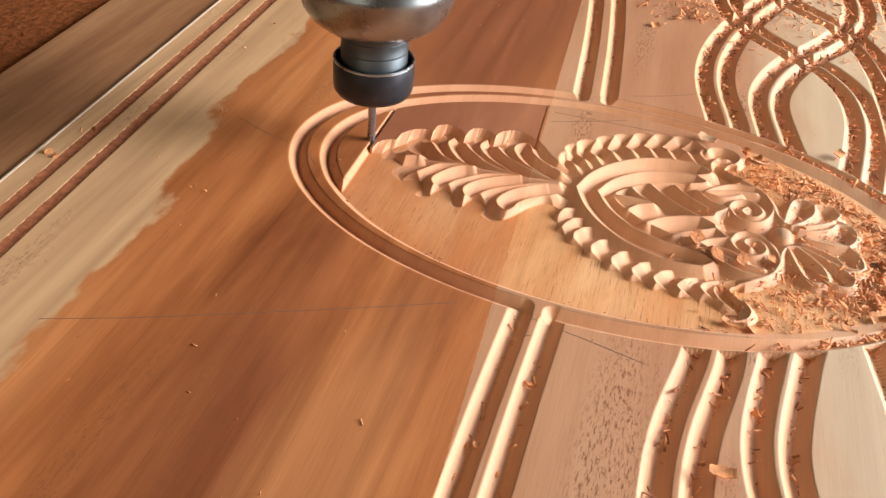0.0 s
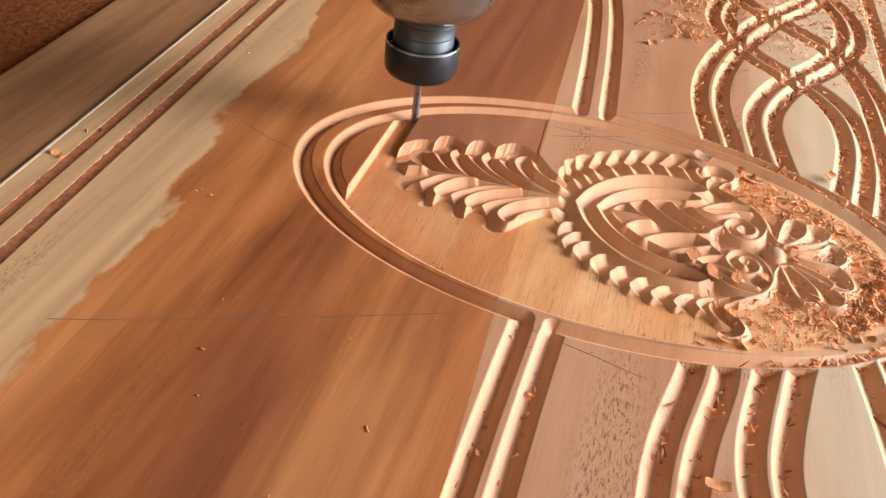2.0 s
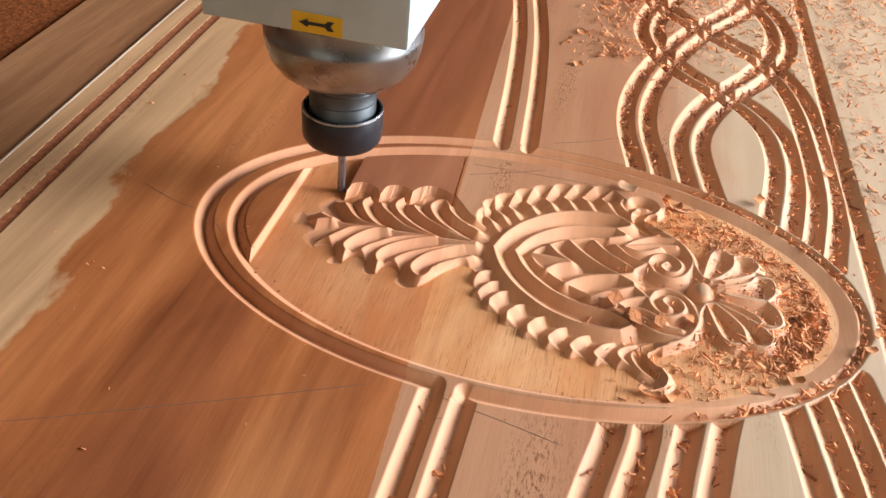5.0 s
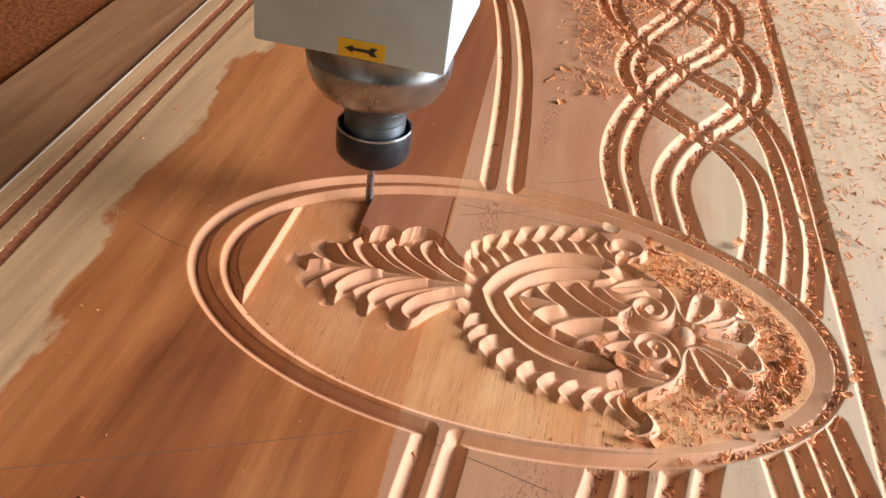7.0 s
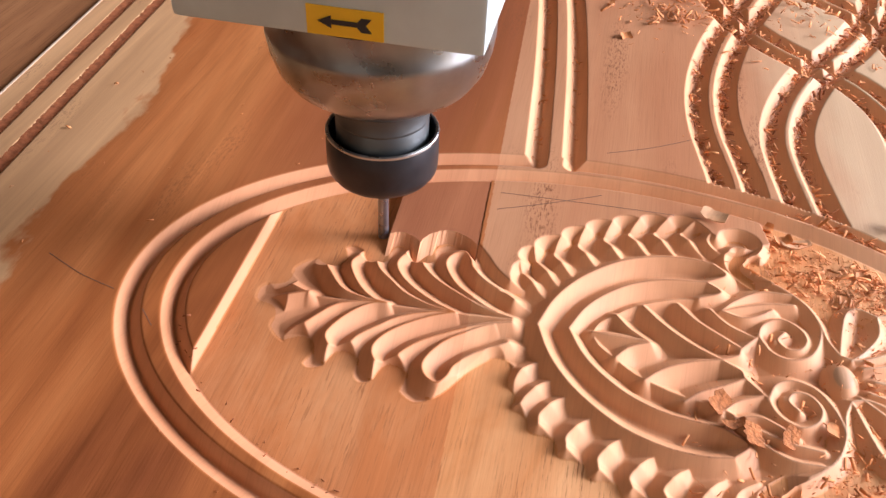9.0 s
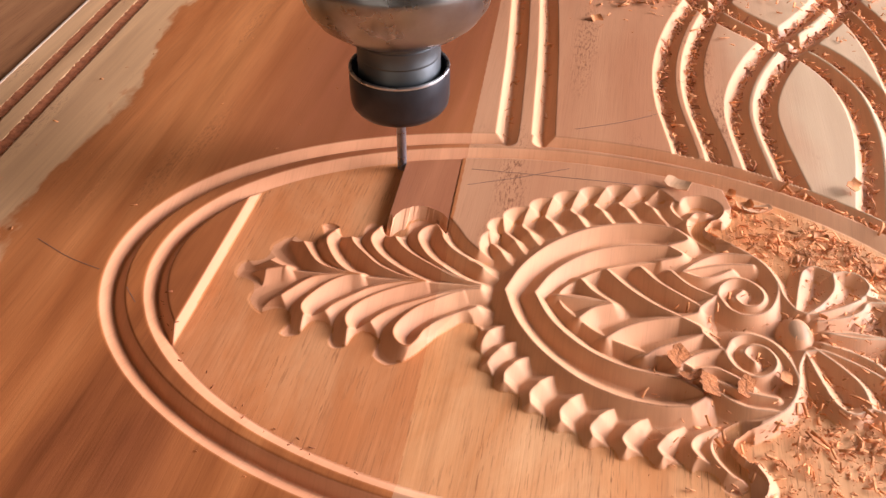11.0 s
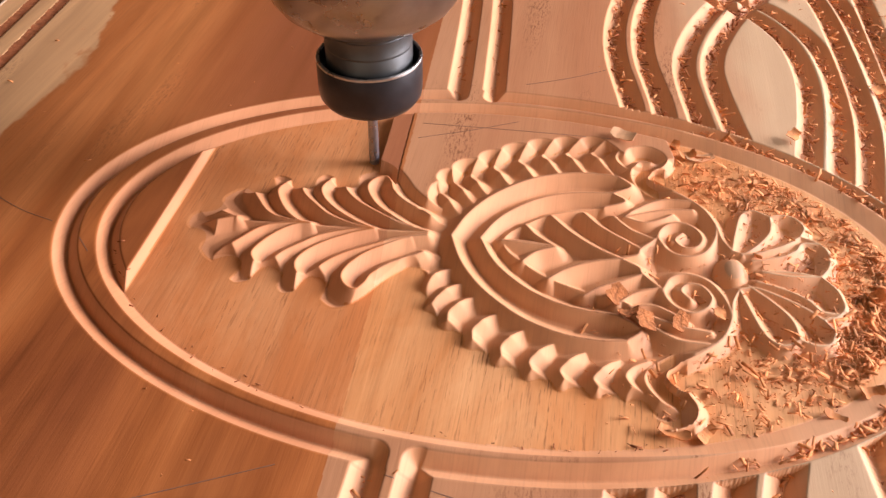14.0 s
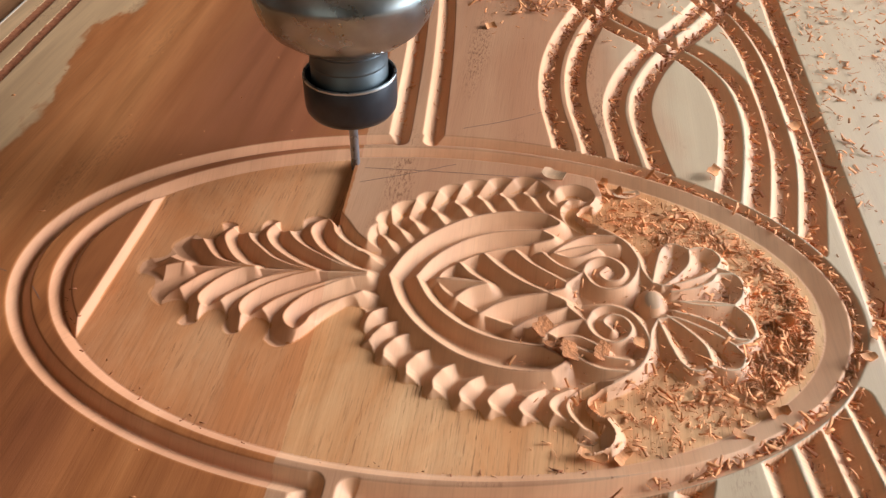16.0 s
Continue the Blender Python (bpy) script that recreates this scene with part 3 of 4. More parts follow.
def build_panel():
    panel = new("carved_door_panel")
    tagged(panel, "reddish hardwood panel with carved oval medallion, being routed", "wood panel")
    nx, ny = XX.shape
    index = np.arange(nx * ny).reshape(nx, ny)
    quads = np.stack([index[:-1, :-1], index[1:, :-1], index[1:, 1:], index[:-1, 1:]], -1).reshape(-1, 4)
    mid = lambda f: (f[:-1, :-1] + f[1:, 1:]).ravel() / 2
    cx, cy, cz = mid(XX), mid(YY), mid(ZZ)
    right = cx > SEAM(cy)
    cut = cz < -0.0006
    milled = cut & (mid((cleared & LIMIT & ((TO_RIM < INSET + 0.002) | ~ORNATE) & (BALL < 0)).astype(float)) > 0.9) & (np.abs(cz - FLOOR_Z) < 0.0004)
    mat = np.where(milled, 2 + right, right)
    orn_face = mid(ORNAMENT.astype(float)) > 0.9
    braid = (cx > 0.045) & (cx < 0.2475) & (mid(inside) > 0.0006)
    which = np.where(right, 1, 0)
    which = np.where(braid & (cy > 0), 2, np.where(braid & (cy < 0), 3, which))
    which = np.where(orn_face & (cx < -0.033), 4, np.where(orn_face, 5, which))
    co = np.stack([slanted(XX, YY).ravel(), YY.ravel(), ZZ.ravel()], 1).astype(np.float32)
    names = (("plank", "dark red heartwood plank with pale sapwood edge"), ("plank", "orange-brown plank with dark flecks"),
             ("interlaced_carving", "interlaced ribbon carving full of shavings"), ("interlaced_carving", "interlaced ribbon carving full of shavings"),
             ("carved_leaf_spray", "fluted leaf spray in relief"), ("carved_heart", "carved heart with scrolls and beads"))
    for k, (name, label) in enumerate(names):
        mine = quads[which == k]
        used, flat = np.unique(mine, return_inverse=True)
        me = bpy.data.meshes.new(name)
        me.vertices.add(len(used))
        me.vertices.foreach_set("co", co[used].ravel())
        me.loops.add(mine.size)
        me.loops.foreach_set("vertex_index", flat.ravel().astype(np.int32))
        me.polygons.add(len(mine))
        me.polygons.foreach_set("loop_start", np.arange(0, mine.size, 4, dtype=np.int32))
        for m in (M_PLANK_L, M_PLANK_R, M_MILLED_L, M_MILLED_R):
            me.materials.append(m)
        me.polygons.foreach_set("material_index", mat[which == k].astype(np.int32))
        me.update(calc_edges=True)
        me.shade_smooth()
        ob = new(name, me)
        ob.parent = panel
        tagged(ob, label)
    part("underside", aslant(box_bm(EDGE_L, -0.2, Y0, Y1, -0.028, -0.0125)), M_CUT_L, panel)
    part("underside", box_bm(-0.26, EDGE_R, Y0, Y1, -0.0285, -0.013), M_CUT_L, panel)
    part("edge", aslant(box_bm(EDGE_L - 0.0006, EDGE_L + 0.0014, Y0, Y1, -0.0126, 0.0004, 0.0003)), M_PALE, panel, "pale splintered edge")
    part("edge", box_bm(EDGE_R - 0.0006, EDGE_R, Y0, Y1, -0.0126, -0.0002), M_CUT_R, panel)
    return panel


PANEL = build_panel()

# uncut wood that the cutter takes away, in narrow strips
STRIPS = []
count = 130
STEP = lambda y: STEP_X - 0.012 * (y + 0.07)


def strip_line(f):
    """One side of a strip: its foot in the leaf, its brink there, its foot in the inner groove and its brink there."""
    at = lambda y: (1 - f) * (STEP(y) + 0.003) + f * (SEAM(y) - 0.0027)
    high = 0.1
    for _ in range(5):
        high = IN_B * math.sqrt(max(0, 1 - (((at(high) - IN_X) * EC + high * ES) / IN_A) ** 2)) / EC + (at(high) - IN_X) * ES
    i = np.searchsorted(GX, at(0.03))
    near = GY < high
    brink = max(GY[near & (RAISED[i] < 0)].max(initial=-0.012), -0.012)
    foot = max(GY[near & (RAISED[i] < -INSET)].max(initial=-0.012), -0.012, brink - 0.016)
    return [(at(y), y) for y in (foot, brink, high, high - 0.0072)]


for k in range(count):
    a, b = strip_line(k / count), strip_line((k + 1) / count)
    bot, top = FLOOR_Z - 0.0006, -0.0002
    verts = [(*a[0], bot), (*b[0], bot), (*b[2], bot), (*a[2], bot), (*a[1], top), (*b[1], top), (*b[3], top), (*a[3], top)]
    faces = [(0, 3, 2, 1), (4, 5, 6, 7), (0, 1, 5, 4), (1, 2, 6, 5), (2, 3, 7, 6), (3, 0, 4, 7)]
    strip = mesh_object("uncut_strip", verts, faces, [M_STRIP, M_CUT_L], PANEL)
    for face in (2, 4):
        strip.data.polygons[face].material_index = 1
    STRIPS.append(((a[2][0] + b[2][0]) / 2, strip))

# ---- machine ----
def build_spindle():
    spindle = new("router_spindle")
    tagged(spindle, "grey square router spindle with black collet nut cutting wood", "router spindle")
    part("cutter", lathe([(0.0022, 0.0), (0.003, 0.0006), (0.003, 0.04), (0.0034, 0.0415), (0.0037, 0.056)], 32), M_BIT, spindle, "slim carbide cutter", True)
    nut = part("collet_nut", lathe([(0.004, 0.0462), (0.0235, 0.0462), (0.0268, 0.048), (0.0292, 0.0515), (0.0298, 0.0555), (0.0298, 0.0735), (0.0292, 0.0745), (0.0281, 0.0745), (0.0277, 0.0735), (0.0272, 0.062), (0.02, 0.0615)], 72), M_NUT, spindle, "black steel collet nut", True)
    part("worn_rim", lathe([(0.0279, 0.0738), (0.0299, 0.0738), (0.02975, 0.0747), (0.0293, 0.0751), (0.0281, 0.0751)], 72, True), M_RIM, nut, "bright worn edge", True)
    part("spindle_nose", lathe([(0.0205, 0.0605), (0.0243, 0.061), (0.0243, 0.0818), (0.0241, 0.0821), (0.0241, 0.0829), (0.0245, 0.0834), (0.0245, 0.0842), (0.0243, 0.0846), (0.0243, 0.0925), (0.0238, 0.093), (0.0238, 0.108)], 64), M_NECK, spindle, "turned steel nose", True)
    part("bell_housing", lathe([(0.024, 0.0995), (0.031, 0.0998), (0.039, 0.1025), (0.0465, 0.1085), (0.0515, 0.116), (0.0542, 0.125), (0.0553, 0.133), (0.0553, 0.1365), (0.0545, 0.138), (0.0545, 0.1515)], 96), M_STEEL, spindle, "polished steel bell flange", True)
    body = part("motor_body", box_bm(-0.0775, 0.0588, -0.0555, 0.085, 0.1515, 0.42, 0.003), M_BOX, spindle, "pale grey painted motor housing", True)
    label = part("arrow_label", box_bm(-0.0165, 0.0165, -0.0562, -0.0555, 0.1528, 0.1658, 0.0002), M_YELLOW, body, "yellow label with black arrow")
    arrow = bmesh.new()
    outline = [(0.82 * x + 0.0012, 0.1593 + 0.85 * (z - 0.162)) for x, z in ((-0.0155, 0.162), (-0.0085, 0.1652), (-0.0085, 0.1632), (0.005, 0.1632), (0.0072, 0.1656), (0.0125, 0.1656), (0.0095, 0.162), (0.0125, 0.1584), (0.0072, 0.1584), (0.005, 0.1608), (-0.0085, 0.1608), (-0.0085, 0.1588))]
    arrow.faces.new([arrow.verts.new((x, -0.0567, z)) for x, z in outline])
    ext = bmesh.ops.extrude_face_region(arrow, geom=arrow.faces[:])
    bmesh.ops.translate(arrow, verts=[v for v in ext["geom"] if isinstance(v, bmesh.types.BMVert)], vec=(0, 0.0008, 0))
    part("arrow", arrow, M_INK, label)
    plug = lathe([(0.0125, 0.15), (0.0135, 0.152), (0.0135, 0.21), (0.0115, 0.213), (0.0115, 0.24)], 40)
    bmesh.ops.translate(plug, verts=plug.verts[:], vec=(0.102, 0.156, 0))
    part("cable_plug", plug, M_NUT, spindle, "black cylindrical cable plug", True)
    part("carriage_plate", box_bm(-0.085, 0.16, 0.087, 0.178, 0.236, 0.42, 0.002), M_BOX, spindle, "grey carriage plate behind the motor", True)
    part("bracket", box_bm(0.124, 0.15, 0.172, 0.177, 0.172, 0.25, 0.001), M_NECK, spindle, "thin grey steel bracket", True)
    return spindle


SPINDLE = build_spindle()

# ---- what lies under and round the panel ----
def setting(name, bm, mat, label):
    return tagged(part(name, bm, mat), label, kind="structure")


setting("machine_bed", box_bm(-1.3, 1.05, -1.2, 2.2, -0.1, -0.03), M_BED, "brown timber machine bed")
setting("floor", box_bm(-3.5, 4.5, -3.6, 4.2, -0.95, -0.85), M_FLOOR, "grey concrete workshop floor")
# unseen walls and ceiling, added to cut the fill and warm the bounce
setting("wall_west", box_bm(-3.6, -3.5, -3.6, 4.2, -0.95, 2.3), M_WALL, "unseen wall added to shape the light")
setting("wall_north", box_bm(-3.5, 1.4, 4.2, 4.3, -0.95, 2.3), M_WALL, "unseen wall added to shape the light")
for name, box in (("wall_east", (1.3, 1.4, -3.6, -0.4, -0.95, 2.3)), ("wall_east_far", (1.3, 1.4, 1.65, 4.2, -0.95, 2.3)), ("wall_east_lintel", (1.3, 1.4, -0.4, 1.65, 1.25, 2.3)),
                  ("wall_south", (-3.5, 1.3, -3.7, -3.6, -0.95, 0.75)), ("wall_south_lintel", (-3.5, 1.3, -3.7, -3.6, 1.85, 2.3)),
                  ("wall_south_pier", (-3.5, -1.7, -3.7, -3.6, 0.75, 1.85)), ("wall_south_far_pier", (0.5, 1.3, -3.7, -3.6, 0.75, 1.85))):
    setting(name, box_bm(*box), M_WALL, "unseen wall added to frame a light opening")
setting("ceiling", box_bm(-3.6, 1.4, -3.7, 4.3, 2.3, 2.4), M_WALL, "unseen ceiling added to shape the light")

sheet = new("bed_board")
tagged(sheet, "worn brown board beside the panel", "board")
part("plank", aslant(box_bm(-0.5, -0.4058, -1.0, 1.8, -0.029, -0.0016, 0.0006)), M_BED, sheet)
dust = part("sawdust", aslant(box_bm(-1.25, -0.5005, -1.1, 2.0, -0.0295, -0.006)), M_DUST)
tagged(dust, "red sawdust lying beside the boards", "sawdust", kind="stuff")
side = new("side_board")
tagged(side, "pale board littered with shavings", "board")
part("plank", box_bm(0.389, 0.95, -0.9, 1.7, -0.029, -0.004, 0.001), M_PALE, side)


# ---- shavings ----
def shavings(name, label, where, n, size, mat, seed, box, lift=0.0):
    """Curled slivers of wood lying on the panel: where(x, y, z) is the chance that one stays at a place."""
    r = np.random.default_rng(seed)
    xs_, ys_ = np.zeros(0), np.zeros(0)
    while len(xs_) < n:
        x, y = r.uniform(box[0], box[1], 4000), r.uniform(box[2], box[3], 4000)
        keep = r.random(4000) < where(x, y, height(x, y))
        xs_, ys_ = np.r_[xs_, x[keep]], np.r_[ys_, y[keep]]
    x, y = xs_[:n], ys_[:n]
    z = np.where(x > EDGE_R + 0.004, -0.004, height(x, y))
    length = r.gamma(3.0, size / 3.0, n).clip(size * 0.35, size * 2.6)
    width = (length * r.uniform(0.1, 0.34, n)).clip(0.0004, 0.0019)
    thick = r.uniform(0.00008, 0.00018, n)
    curl = r.normal(0, 1.0, n) * 0.55
    yaw, tip, roll = r.uniform(0, math.tau, n), r.normal(0, 0.3, n), r.normal(0, 0.45, n)
    steps = 3 if size < 0.003 else 4
    s_ = np.linspace(-0.5, 0.5, steps)
    ang = curl[:, None] * s_
    k = np.where(np.abs(curl) < 0.05, 0.05, curl)[:, None]
    along = length[:, None] * np.sin(k * s_) / k
    up = length[:, None] * (1 - np.cos(k * s_)) / k
    pts = []
    for dw, dt in ((-0.5, 0), (0.5, 0), (0.5, 1), (-0.5, 1)):
        pts.append(np.stack([along, np.broadcast_to((dw * width)[:, None], along.shape), up + dt * thick[:, None]], -1))
    p = np.stack(pts, 2)                                   # chip, step, corner, xyz
    cr, sr, ct, st, cy, sy = np.cos(roll), np.sin(roll), np.cos(tip), np.sin(tip), np.cos(yaw), np.sin(yaw)
    e = lambda a: a[:, None, None]
    X, Y, Z = p[..., 0], p[..., 1], p[..., 2]
    Y, Z = Y * e(cr) - Z * e(sr), Y * e(sr) + Z * e(cr)
    X, Z = X * e(ct) + Z * e(st), -X * e(st) + Z * e(ct)
    X, Y = X * e(cy) - Y * e(sy), X * e(sy) + Y * e(cy)
    Z = Z - Z.min((1, 2), keepdims=True) + e(z) + e(np.abs(r.normal(0, lift, n))) + 0.00008
    co = np.stack([X + e(x), Y + e(y), Z], -1).reshape(-1, 3)
    base = np.arange(n)[:, None, None] * (steps * 4)
    faces = [[4 * q + c, 4 * q + (c + 1) % 4, 4 * q + 4 + (c + 1) % 4, 4 * q + 4 + c] for q in range(steps - 1) for c in range(4)]
    faces += [[3, 2, 1, 0], [4 * steps - 4, 4 * steps - 3, 4 * steps - 2, 4 * steps - 1]]
    quads = (base + np.array(faces)[None]).reshape(-1, 4)
    me = bpy.data.meshes.new(name)
    me.vertices.add(len(co))
    me.vertices.foreach_set("co", co.astype(np.float32).ravel())
    me.loops.add(quads.size)
    me.loops.foreach_set("vertex_index", quads.ravel().astype(np.int32))
    me.polygons.add(len(quads))
    me.polygons.foreach_set("loop_start", np.arange(0, quads.size, 4, dtype=np.int32))
    me.materials.append(mat)
    me.update(calc_edges=True)
    return tagged(new(name, me), label, "wood shavings", kind="stuff")


def off_ornament(x, y):
    return RAISED[np.clip(np.searchsorted(GX, x), 0, len(GX) - 1), np.clip(np.searchsorted(GY, y), 0, len(GY) - 1)]


def in_oval(x, y, a=IN_A, b=IN_B):
    x = x - IN_X
    return ((x * EC + y * ES) / a) ** 2 + ((y * EC - x * ES) / b) ** 2 < 1


def inside_heap(x, y, z):
    blob = lambda a, b, sx, sy: np.exp(-(((x - a) / sx) ** 2 + ((y - b) / sy) ** 2))
    heap = 1.2 * blob(0.207, -0.03, 0.018, 0.035) + 0.6 * blob(0.188, -0.045, 0.02, 0.02) + 0.5 * blob(0.21, 0.035, 0.016, 0.025) + 0.26 * blob(0.165, 0.07, 0.04, 0.02) + 0.12 * blob(0.12, 0.09, 0.04, 0.016) + 0.07 * blob(0.15, -0.075, 0.05, 0.03) + 0.14 * blob(0.16, 0.0, 0.05, 0.06)
    return np.where(in_oval(x, y, 0.211, 0.128), heap, 0) * np.where(off_ornament(x, y) > 0.0015, 1, 0.12 + 0.3 * (x > 0.125)) * np.where(z > -0.001, 0.1, 1)


def in_grooves(x, y, z):
    return ((z < -0.0052) & ~in_oval(x, y, 0.243, 0.154)) * np.clip(0.35 + 0.9 * (y > 0.12) + 0.3 * (x > 0.2), 0, 1)


def on_margin(x, y, z):
    return np.where(x > 0.258, np.clip(0.35 + y, 0.15, 1), 0) * (0.4 + 0.6 * (np.sin(x * 61 + y * 23) * np.sin(y * 31 - x * 17) > -0.2))


def on_back(x, y, z):
    cluster = np.exp(-(((x - 0.035) / 0.025) ** 2 + ((y - 0.395) / 0.03) ** 2)) + np.exp(-(((x - 0.03) / 0.04) ** 2 + ((y - 0.56) / 0.07) ** 2)) + np.exp(-(((x - 0.02) / 0.06) ** 2 + ((y - 0.72) / 0.08) ** 2))
    return np.clip((y - 0.28) * 1.6 + 0.9 * cluster, 0, 1) * np.clip((x + 0.03) / 0.07, 0, 1) * np.where((x > 0.08) | (y > 0.36), 1, 0.25) * np.where(z < -0.001, 0.4, 1)


def crannies(x, y, z):
    return np.where(in_oval(x, y) & (x > 0.05), np.clip(-z / 0.006, 0, 1) ** 2 * np.clip((x - 0.05) / 0.06, 0.1, 1) * np.where(y < 0.03, 1, 0.4), 0)


for name, label, where, n, size, mat, seed, box, lift in (
    ("wood_shavings", "orange-red curled wood shavings heaped in the medallion", inside_heap, 900, 0.0042, M_CHIP, 1, (0.05, 0.228, -0.13, 0.13), 0.0004),
    ("wood_crumbs", "fine orange wood crumbs in the medallion", inside_heap, 3500, 0.0018, M_CHIP, 2, (0.05, 0.228, -0.13, 0.13), 0.0003),
    ("wood_shavings", "orange-red shavings caught in carved grooves", in_grooves, 6800, 0.0038, M_CHIP, 3, (0.045, 0.265, -0.33, 1.0), 0.0014),
    ("wood_crumbs", "dark red crumbs caught in carved grooves", in_grooves, 2600, 0.004, M_RED_CRUMB, 4, (0.045, 0.265, -0.33, 0.95), 0.0016),
    ("wood_shavings", "red-brown shavings strewn on the pale margin", on_margin, 11500, 0.0041, M_CHIP, 5, (0.256, 0.62, -0.2, 1.2), 0.0006),
    ("wood_shavings", "shavings strewn round the interlaced carving", on_back, 8500, 0.005, M_CHIP, 6, (-0.03, 0.26, 0.28, 1.05), 0.0018),
    ("wood_crumbs", "crumbs lodged in the heart carving", crannies, 320, 0.0028, M_CHIP, 7, (0.05, 0.17, -0.11, 0.08), 0.001),
    ("wood_crumbs", "crumbs in the straight double grooves", lambda x, y, z: z < -0.0048, 120, 0.0028, M_CHIP, 8, (-0.06, -0.005, -0.4, -0.155), 0.0008),
    ("wood_crumbs", "crumbs in the bowed double grooves", lambda x, y, z: z < -0.0048, 260, 0.003, M_CHIP, 9, (-0.2, -0.01, 0.15, 0.78), 0.0008),
    ("wood_shavings", "shavings lying in the rim of the medallion", lambda x, y, z: np.where(in_oval(x, y, 0.246, 0.152) & ~in_oval(x, y, 0.232, 0.141) & (z < -0.0025), np.clip((x - 0.1) * 7, 0, 1), 0), 600, 0.0042, M_CHIP, 12, (0.0, 0.26, -0.16, 0.16), 0.0006),
    ("wood_crumbs", "dark crumbs along the inner groove of the medallion", lambda x, y, z: np.where(in_oval(x, y, 0.218, 0.134) & ~in_oval(x, y, 0.209, 0.127) & (y < 0.02), 0.6, 0), 70, 0.002, M_RED_CRUMB, 13, (-0.2, 0.23, -0.14, 0.02), 0.0002),
    ("wood_crumbs", "small orange crumbs scattered over the panel", lambda x, y, z: np.where((z > -0.0008) & ~in_oval(x, y, 0.243, 0.154), 0.5, 0), 130, 0.002, M_CHIP, 11, (-0.36, 0.25, -0.35, 0.5), 0.0),
):
    shavings(name, label, where, n, size, mat, seed, box, lift)


def groove_fill(x, seed):
    """A dark red ribbon with a ragged edge that fills a straight groove nearly flush."""
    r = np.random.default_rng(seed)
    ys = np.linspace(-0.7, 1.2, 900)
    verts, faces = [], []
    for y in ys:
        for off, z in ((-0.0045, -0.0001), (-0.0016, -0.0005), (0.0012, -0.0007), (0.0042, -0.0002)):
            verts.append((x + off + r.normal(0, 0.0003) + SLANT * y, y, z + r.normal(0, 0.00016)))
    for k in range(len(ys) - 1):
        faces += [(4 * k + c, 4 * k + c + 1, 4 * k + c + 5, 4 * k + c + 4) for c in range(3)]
    tagged(mesh_object("sawdust", verts, faces, M_RED_CRUMB, smooth=True), "dark red ragged fill in a border groove", "sawdust", kind="stuff")


# darkens both border grooves and covers their walls
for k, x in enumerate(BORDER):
    groove_fill(x, 20 + k)


# ---- pencil marks, and larger flakes left by the cutter ----
def pencil(points):
    verts, faces = [], []
    p = spline(np.array(points, float), 60)
    d = np.gradient(p, axis=0)
    nrm = np.stack([-d[:, 1], d[:, 0]], 1) / np.hypot(*d.T)[:, None] * 0.00022
    for a, b in zip(p - nrm, p + nrm):
        for q in (a, b):
            verts.append((q[0], q[1], float(height(q[0], q[1])) + 0.00012))
        for q in (a, b):
            verts.append((q[0], q[1], float(height(q[0], q[1])) - 0.0004))
    for k in range(len(p) - 1):
        o = 4 * k
        if min(verts[o][2], verts[o + 4][2]) > -0.0006:
            faces += [(o, o + 1, o + 5, o + 4), (o + 2, o, o + 4, o + 6), (o + 1, o + 3, o + 7, o + 5)]
    mesh_object("pencil_line", verts, faces, M_PENCIL, PANEL)


for points in (((-0.289, -0.262), (-0.239, -0.241), (-0.182, -0.214), (-0.122, -0.185), (-0.072, -0.16)), ((-0.029, -0.156), (-0.01, -0.16), (0.012, -0.164), (0.045, -0.171)), ((-0.031, -0.176), (-0.023, -0.172)), ((-0.29, -0.013), (-0.265, -0.024), (-0.243, -0.03)),
               ((-0.222, -0.04), (-0.212, -0.05)), ((-0.06, 0.105), (0.0, 0.108), (0.06, 0.11)), ((-0.06, 0.088), (-0.03, 0.102), (0.0, 0.118)),
               ((0.0, 0.165), (0.03, 0.18), (0.06, 0.2))):
    pencil(points)


def flake(x, y, length, width, yaw, curl, mat, lift=0.0, tilt=0.0):
    """One broad curled flake of wood."""
    bm = bmesh.new()
    rows = []
    r = random.Random(int(x * 1e5) + int(y * 1e4))
    n = 8
    for k in range(n):
        f = k / (n - 1) - 0.5
        c = curl if abs(curl) > 0.01 else 0.01
        px, pz = length * math.sin(c * f) / c, length * (1 - math.cos(c * f)) / c
        w = width * (0.5 + 0.1 * r.uniform(-1, 1)) * (0.75 if k in (0, n - 1) else 1)
        rows.append([bm.verts.new((px + r.uniform(-0.0004, 0.0004), s_ * w, pz + t_)) for t_ in (0, 0.0005) for s_ in (-1, 1)])
    for a, b in zip(rows, rows[1:]):
        for i, j in ((0, 1), (1, 3), (3, 2), (2, 0)):
            bm.faces.new((a[i], a[j], b[j], b[i]))
    bm.faces.new((rows[0][0], rows[0][2], rows[0][3], rows[0][1]))
    bm.faces.new((rows[-1][0], rows[-1][1], rows[-1][3], rows[-1][2]))
    bmesh.ops.recalc_face_normals(bm, faces=bm.faces[:])
    ob = part("wood_flake", bm, mat)
    ob.matrix_world = pose(x, y, float(height(x, y)) + 0.0002 + lift, tilt, 0, yaw)
    return tagged(ob, "broad curled flake of orange wood on the carving", "wood flake", "flakes left by the cutter")


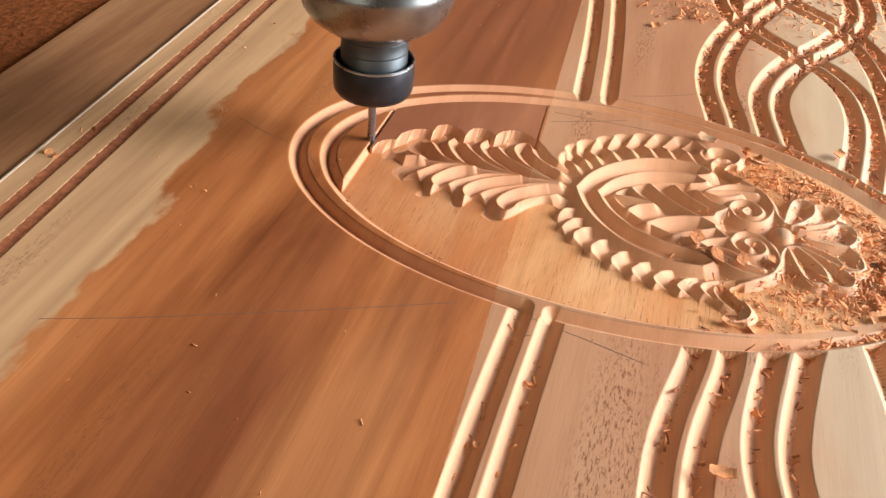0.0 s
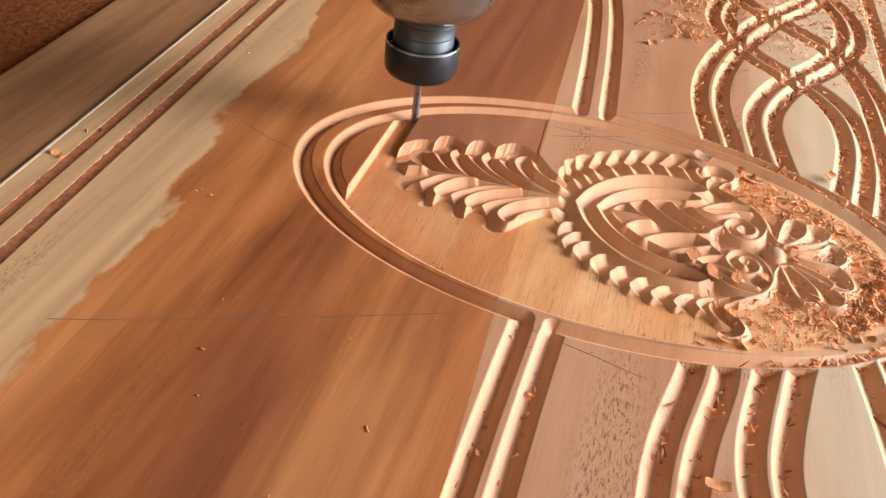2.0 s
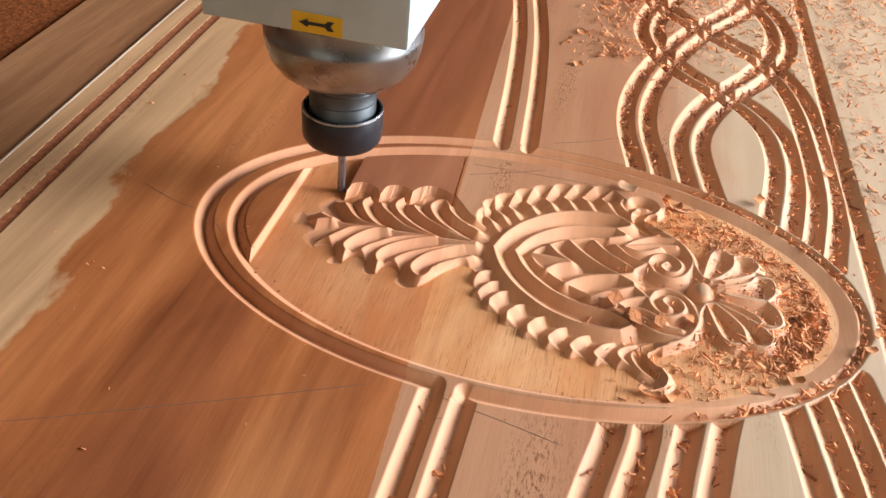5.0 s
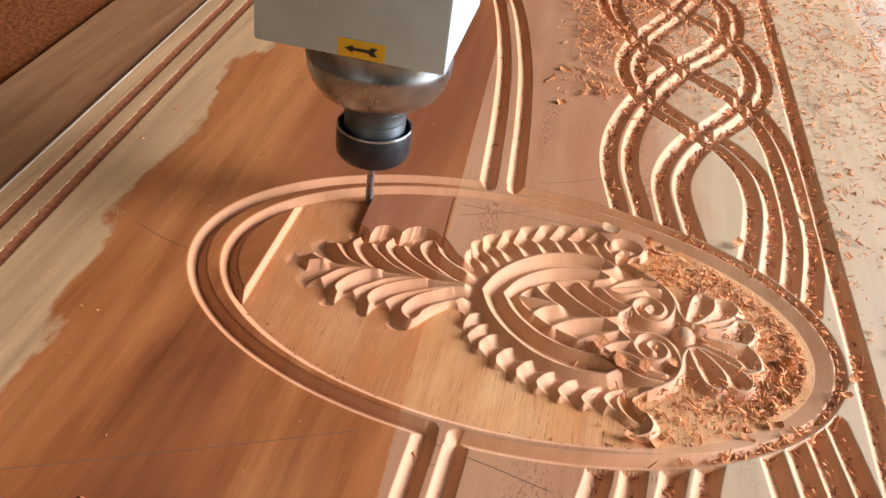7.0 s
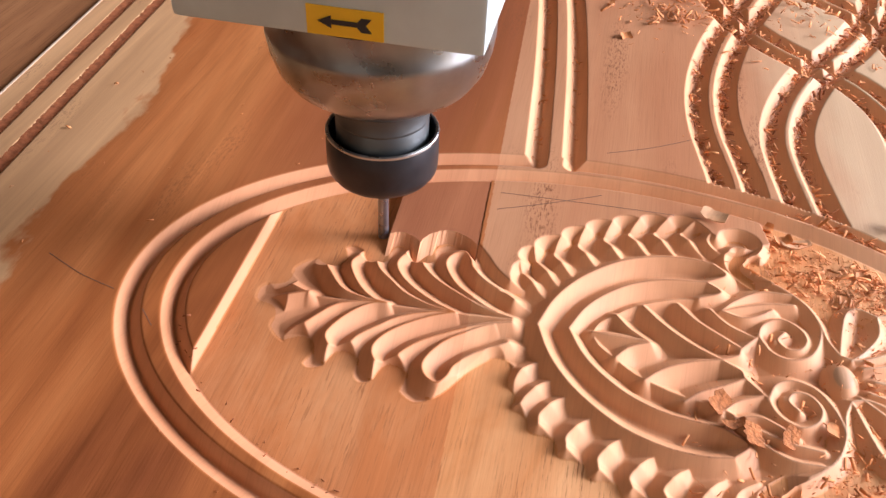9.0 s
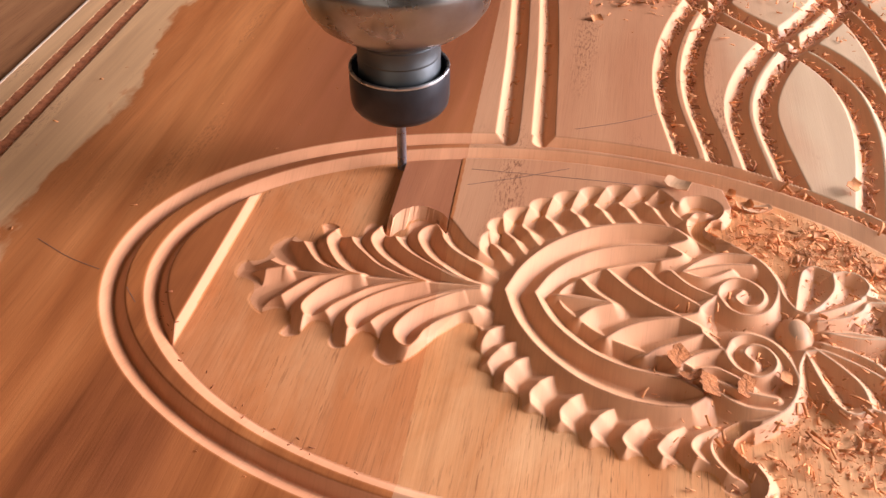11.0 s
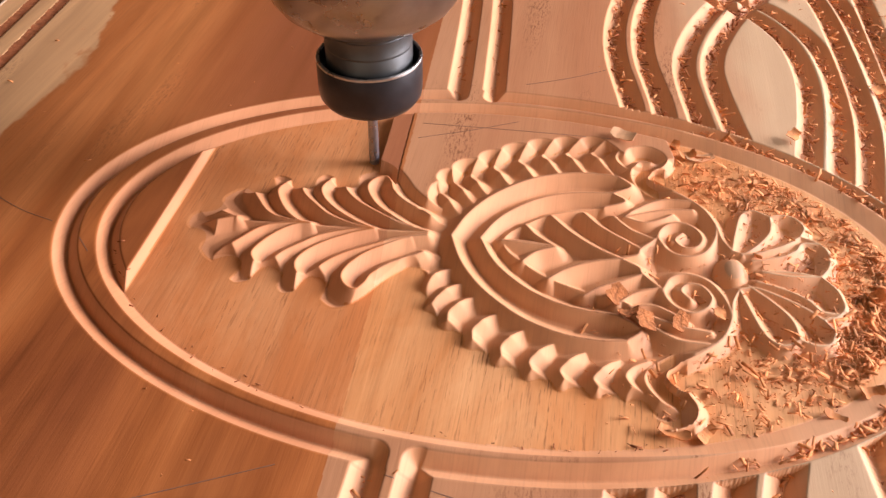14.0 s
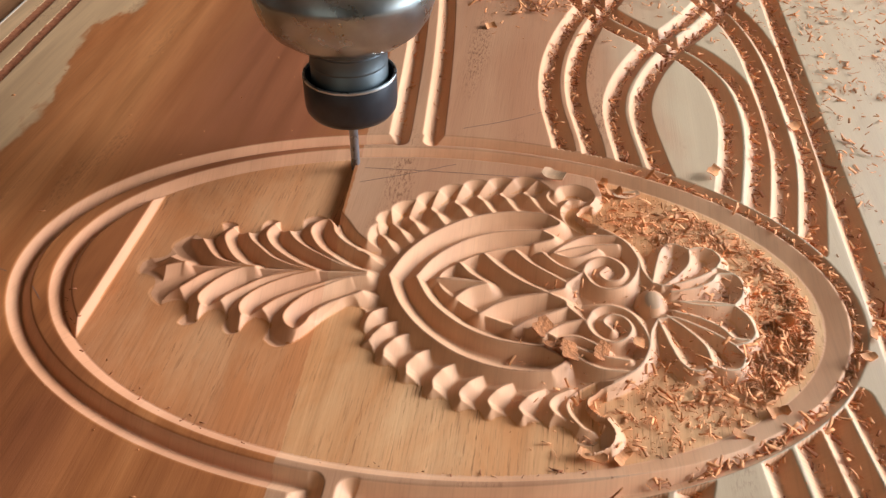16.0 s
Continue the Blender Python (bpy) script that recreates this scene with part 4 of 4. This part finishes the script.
for row in ((0.066, -0.032, 0.0125, 0.009, 60, 0.7, 0.002, 28, M_FLAKE), (0.0735, -0.043, 0.012, 0.007, 25, 1.0, 0.0015, -20, M_FLAKE), (0.081, -0.048, 0.013, 0.0105, 95, 0.5, 0.0015, 24, M_FLAKE), (0.098, -0.045, 0.0135, 0.0075, 70, 0.6, 0.0015, 20, M_FLAKE), (0.107, 0.106, 0.013, 0.006, 20, 2.2, 0.001, 10), (0.137, 0.062, 0.008, 0.006, 0, 1.0, 0.0, 20), (0.118, -0.035, 0.008, 0.006, 85, 1.2, 0.003, 18), (0.094, -0.111, 0.0148, 0.005, -12, 1.1, 0.0, 0), (0.108, -0.108, 0.012, 0.005, 55, 1.4, 0.0, 20),
            (0.166, -0.088, 0.011, 0.004, -25, 1.3, 0.0, 5), (0.185, -0.07, 0.013, 0.006, 20, 1.8, 0.0, 10), (0.067, 0.112, 0.016, 0.009, -20, 0.8, 0.002, 12), (0.115, 0.106, 0.018, 0.008, 15, 0.7, 0.0, -8),
            (0.1, 0.116, 0.01, 0.005, 70, 2.4, 0.0, 0), (0.198, -0.005, 0.014, 0.007, 35, 3.0, 0.0, 15), (0.172, 0.13, 0.012, 0.007, 60, 1.2, 0.003, 15), (0.09, -0.238, 0.014, 0.007, 5, 0.6, 0.003, 3),
            (-0.384, -0.075, 0.012, 0.006, 40, 1.8, 0.0, 10), (-0.386, -0.115, 0.012, 0.006, -20, 2.0, 0.0, 10), (-0.379, -0.2, 0.014, 0.007, 60, 1.9, 0.0, 5), (0.243, -0.012, 0.01, 0.004, 75, 0.9, 0.001, 10),
            (0.236, -0.03, 0.009, 0.005, 20, 1.1, 0.001, 0), (0.003, 0.335, 0.01, 0.008, 30, 1.5, 0.0, 30), (-0.012, 0.39, 0.014, 0.005, 80, 2.0, 0.0, 0), (0.0, 0.42, 0.014, 0.007, 10, 1.3, 0.0, 10),
            (0.238, 0.205, 0.012, 0.007, 40, 1.2, 0.003, 20), (0.178, 0.06, 0.012, 0.008, 100, 1.0, 0.0, 10), (0.15, 0.085, 0.009, 0.006, 0, 1.4, 0.0, 15), (-0.032, -0.26, 0.006, 0.004, 0, 1.0, 0.0, 0)):
    flake(*row[:6], row[8] if len(row) > 8 else M_CHIP2 if row[2] > 0.015 else M_CHIP, row[6], row[7])

def motions():
    rows = ((0.0, -0.186, -0.001), (0.5, -0.184, 0.054), (1.0, -0.179, 0.011), (1.5, -0.1765, 0.061), (2.0, -0.173, 0.063), (2.5, -0.169, 0.015),
            (3.0, -0.1655, 0.083), (3.2, -0.164, 0.051), (3.4, -0.1625, 0.025), (4.25, -0.1565, 0.088), (5.1, -0.151, 0.034), (5.3, -0.1495, 0.06),
            (5.5, -0.148, 0.093), (6.0, -0.143, 0.04), (6.5, -0.14, 0.081), (6.75, -0.138, 0.098), (7.0, -0.1355, 0.086), (7.5, -0.1325, 0.05),
            (8.0, -0.1295, 0.104), (8.5, -0.125, 0.0755), (9.0, -0.12, 0.0525), (9.2, -0.118, 0.0465), (9.4, -0.1165, 0.045), (10.0, -0.1125, 0.108),
            (10.55, -0.109, 0.054), (11.15, -0.1045, 0.111), (11.3, -0.104, 0.107), (11.5, -0.1025, 0.062), (12.0, -0.098, 0.115), (12.5, -0.0935, 0.058),
            (13.0, -0.0905, 0.11), (13.5, -0.0865, 0.103), (14.0, -0.0825, 0.064), (14.5, -0.0785, 0.122), (15.0, -0.073, 0.067), (15.5, -0.07, 0.091), (16.0, -0.0675, 0.1095))
    walk(SPINDLE, [(t, pose(x, y, FLOOR_Z)) for t, x, y in rows])
    # each strip is gone, sunk below the cleared ground, once the cutter has passed it
    for x, strip in STRIPS:
        when = (x - 0.0015 + 0.1863) / 0.00742
        if when < 0.2:
            walk(strip, [(0, pose(0, 0, -0.009)), (16, pose(0, 0, -0.009))])
        elif when > 15.8:
            walk(strip, [(0, pose(0, 0, 0)), (16, pose(0, 0, 0))])
        else:
            walk(strip, [(0, pose(0, 0, 0)), (when - 0.1, pose(0, 0, 0)), (when, pose(0, 0, -0.009)), (16, pose(0, 0, -0.009))])


motions()
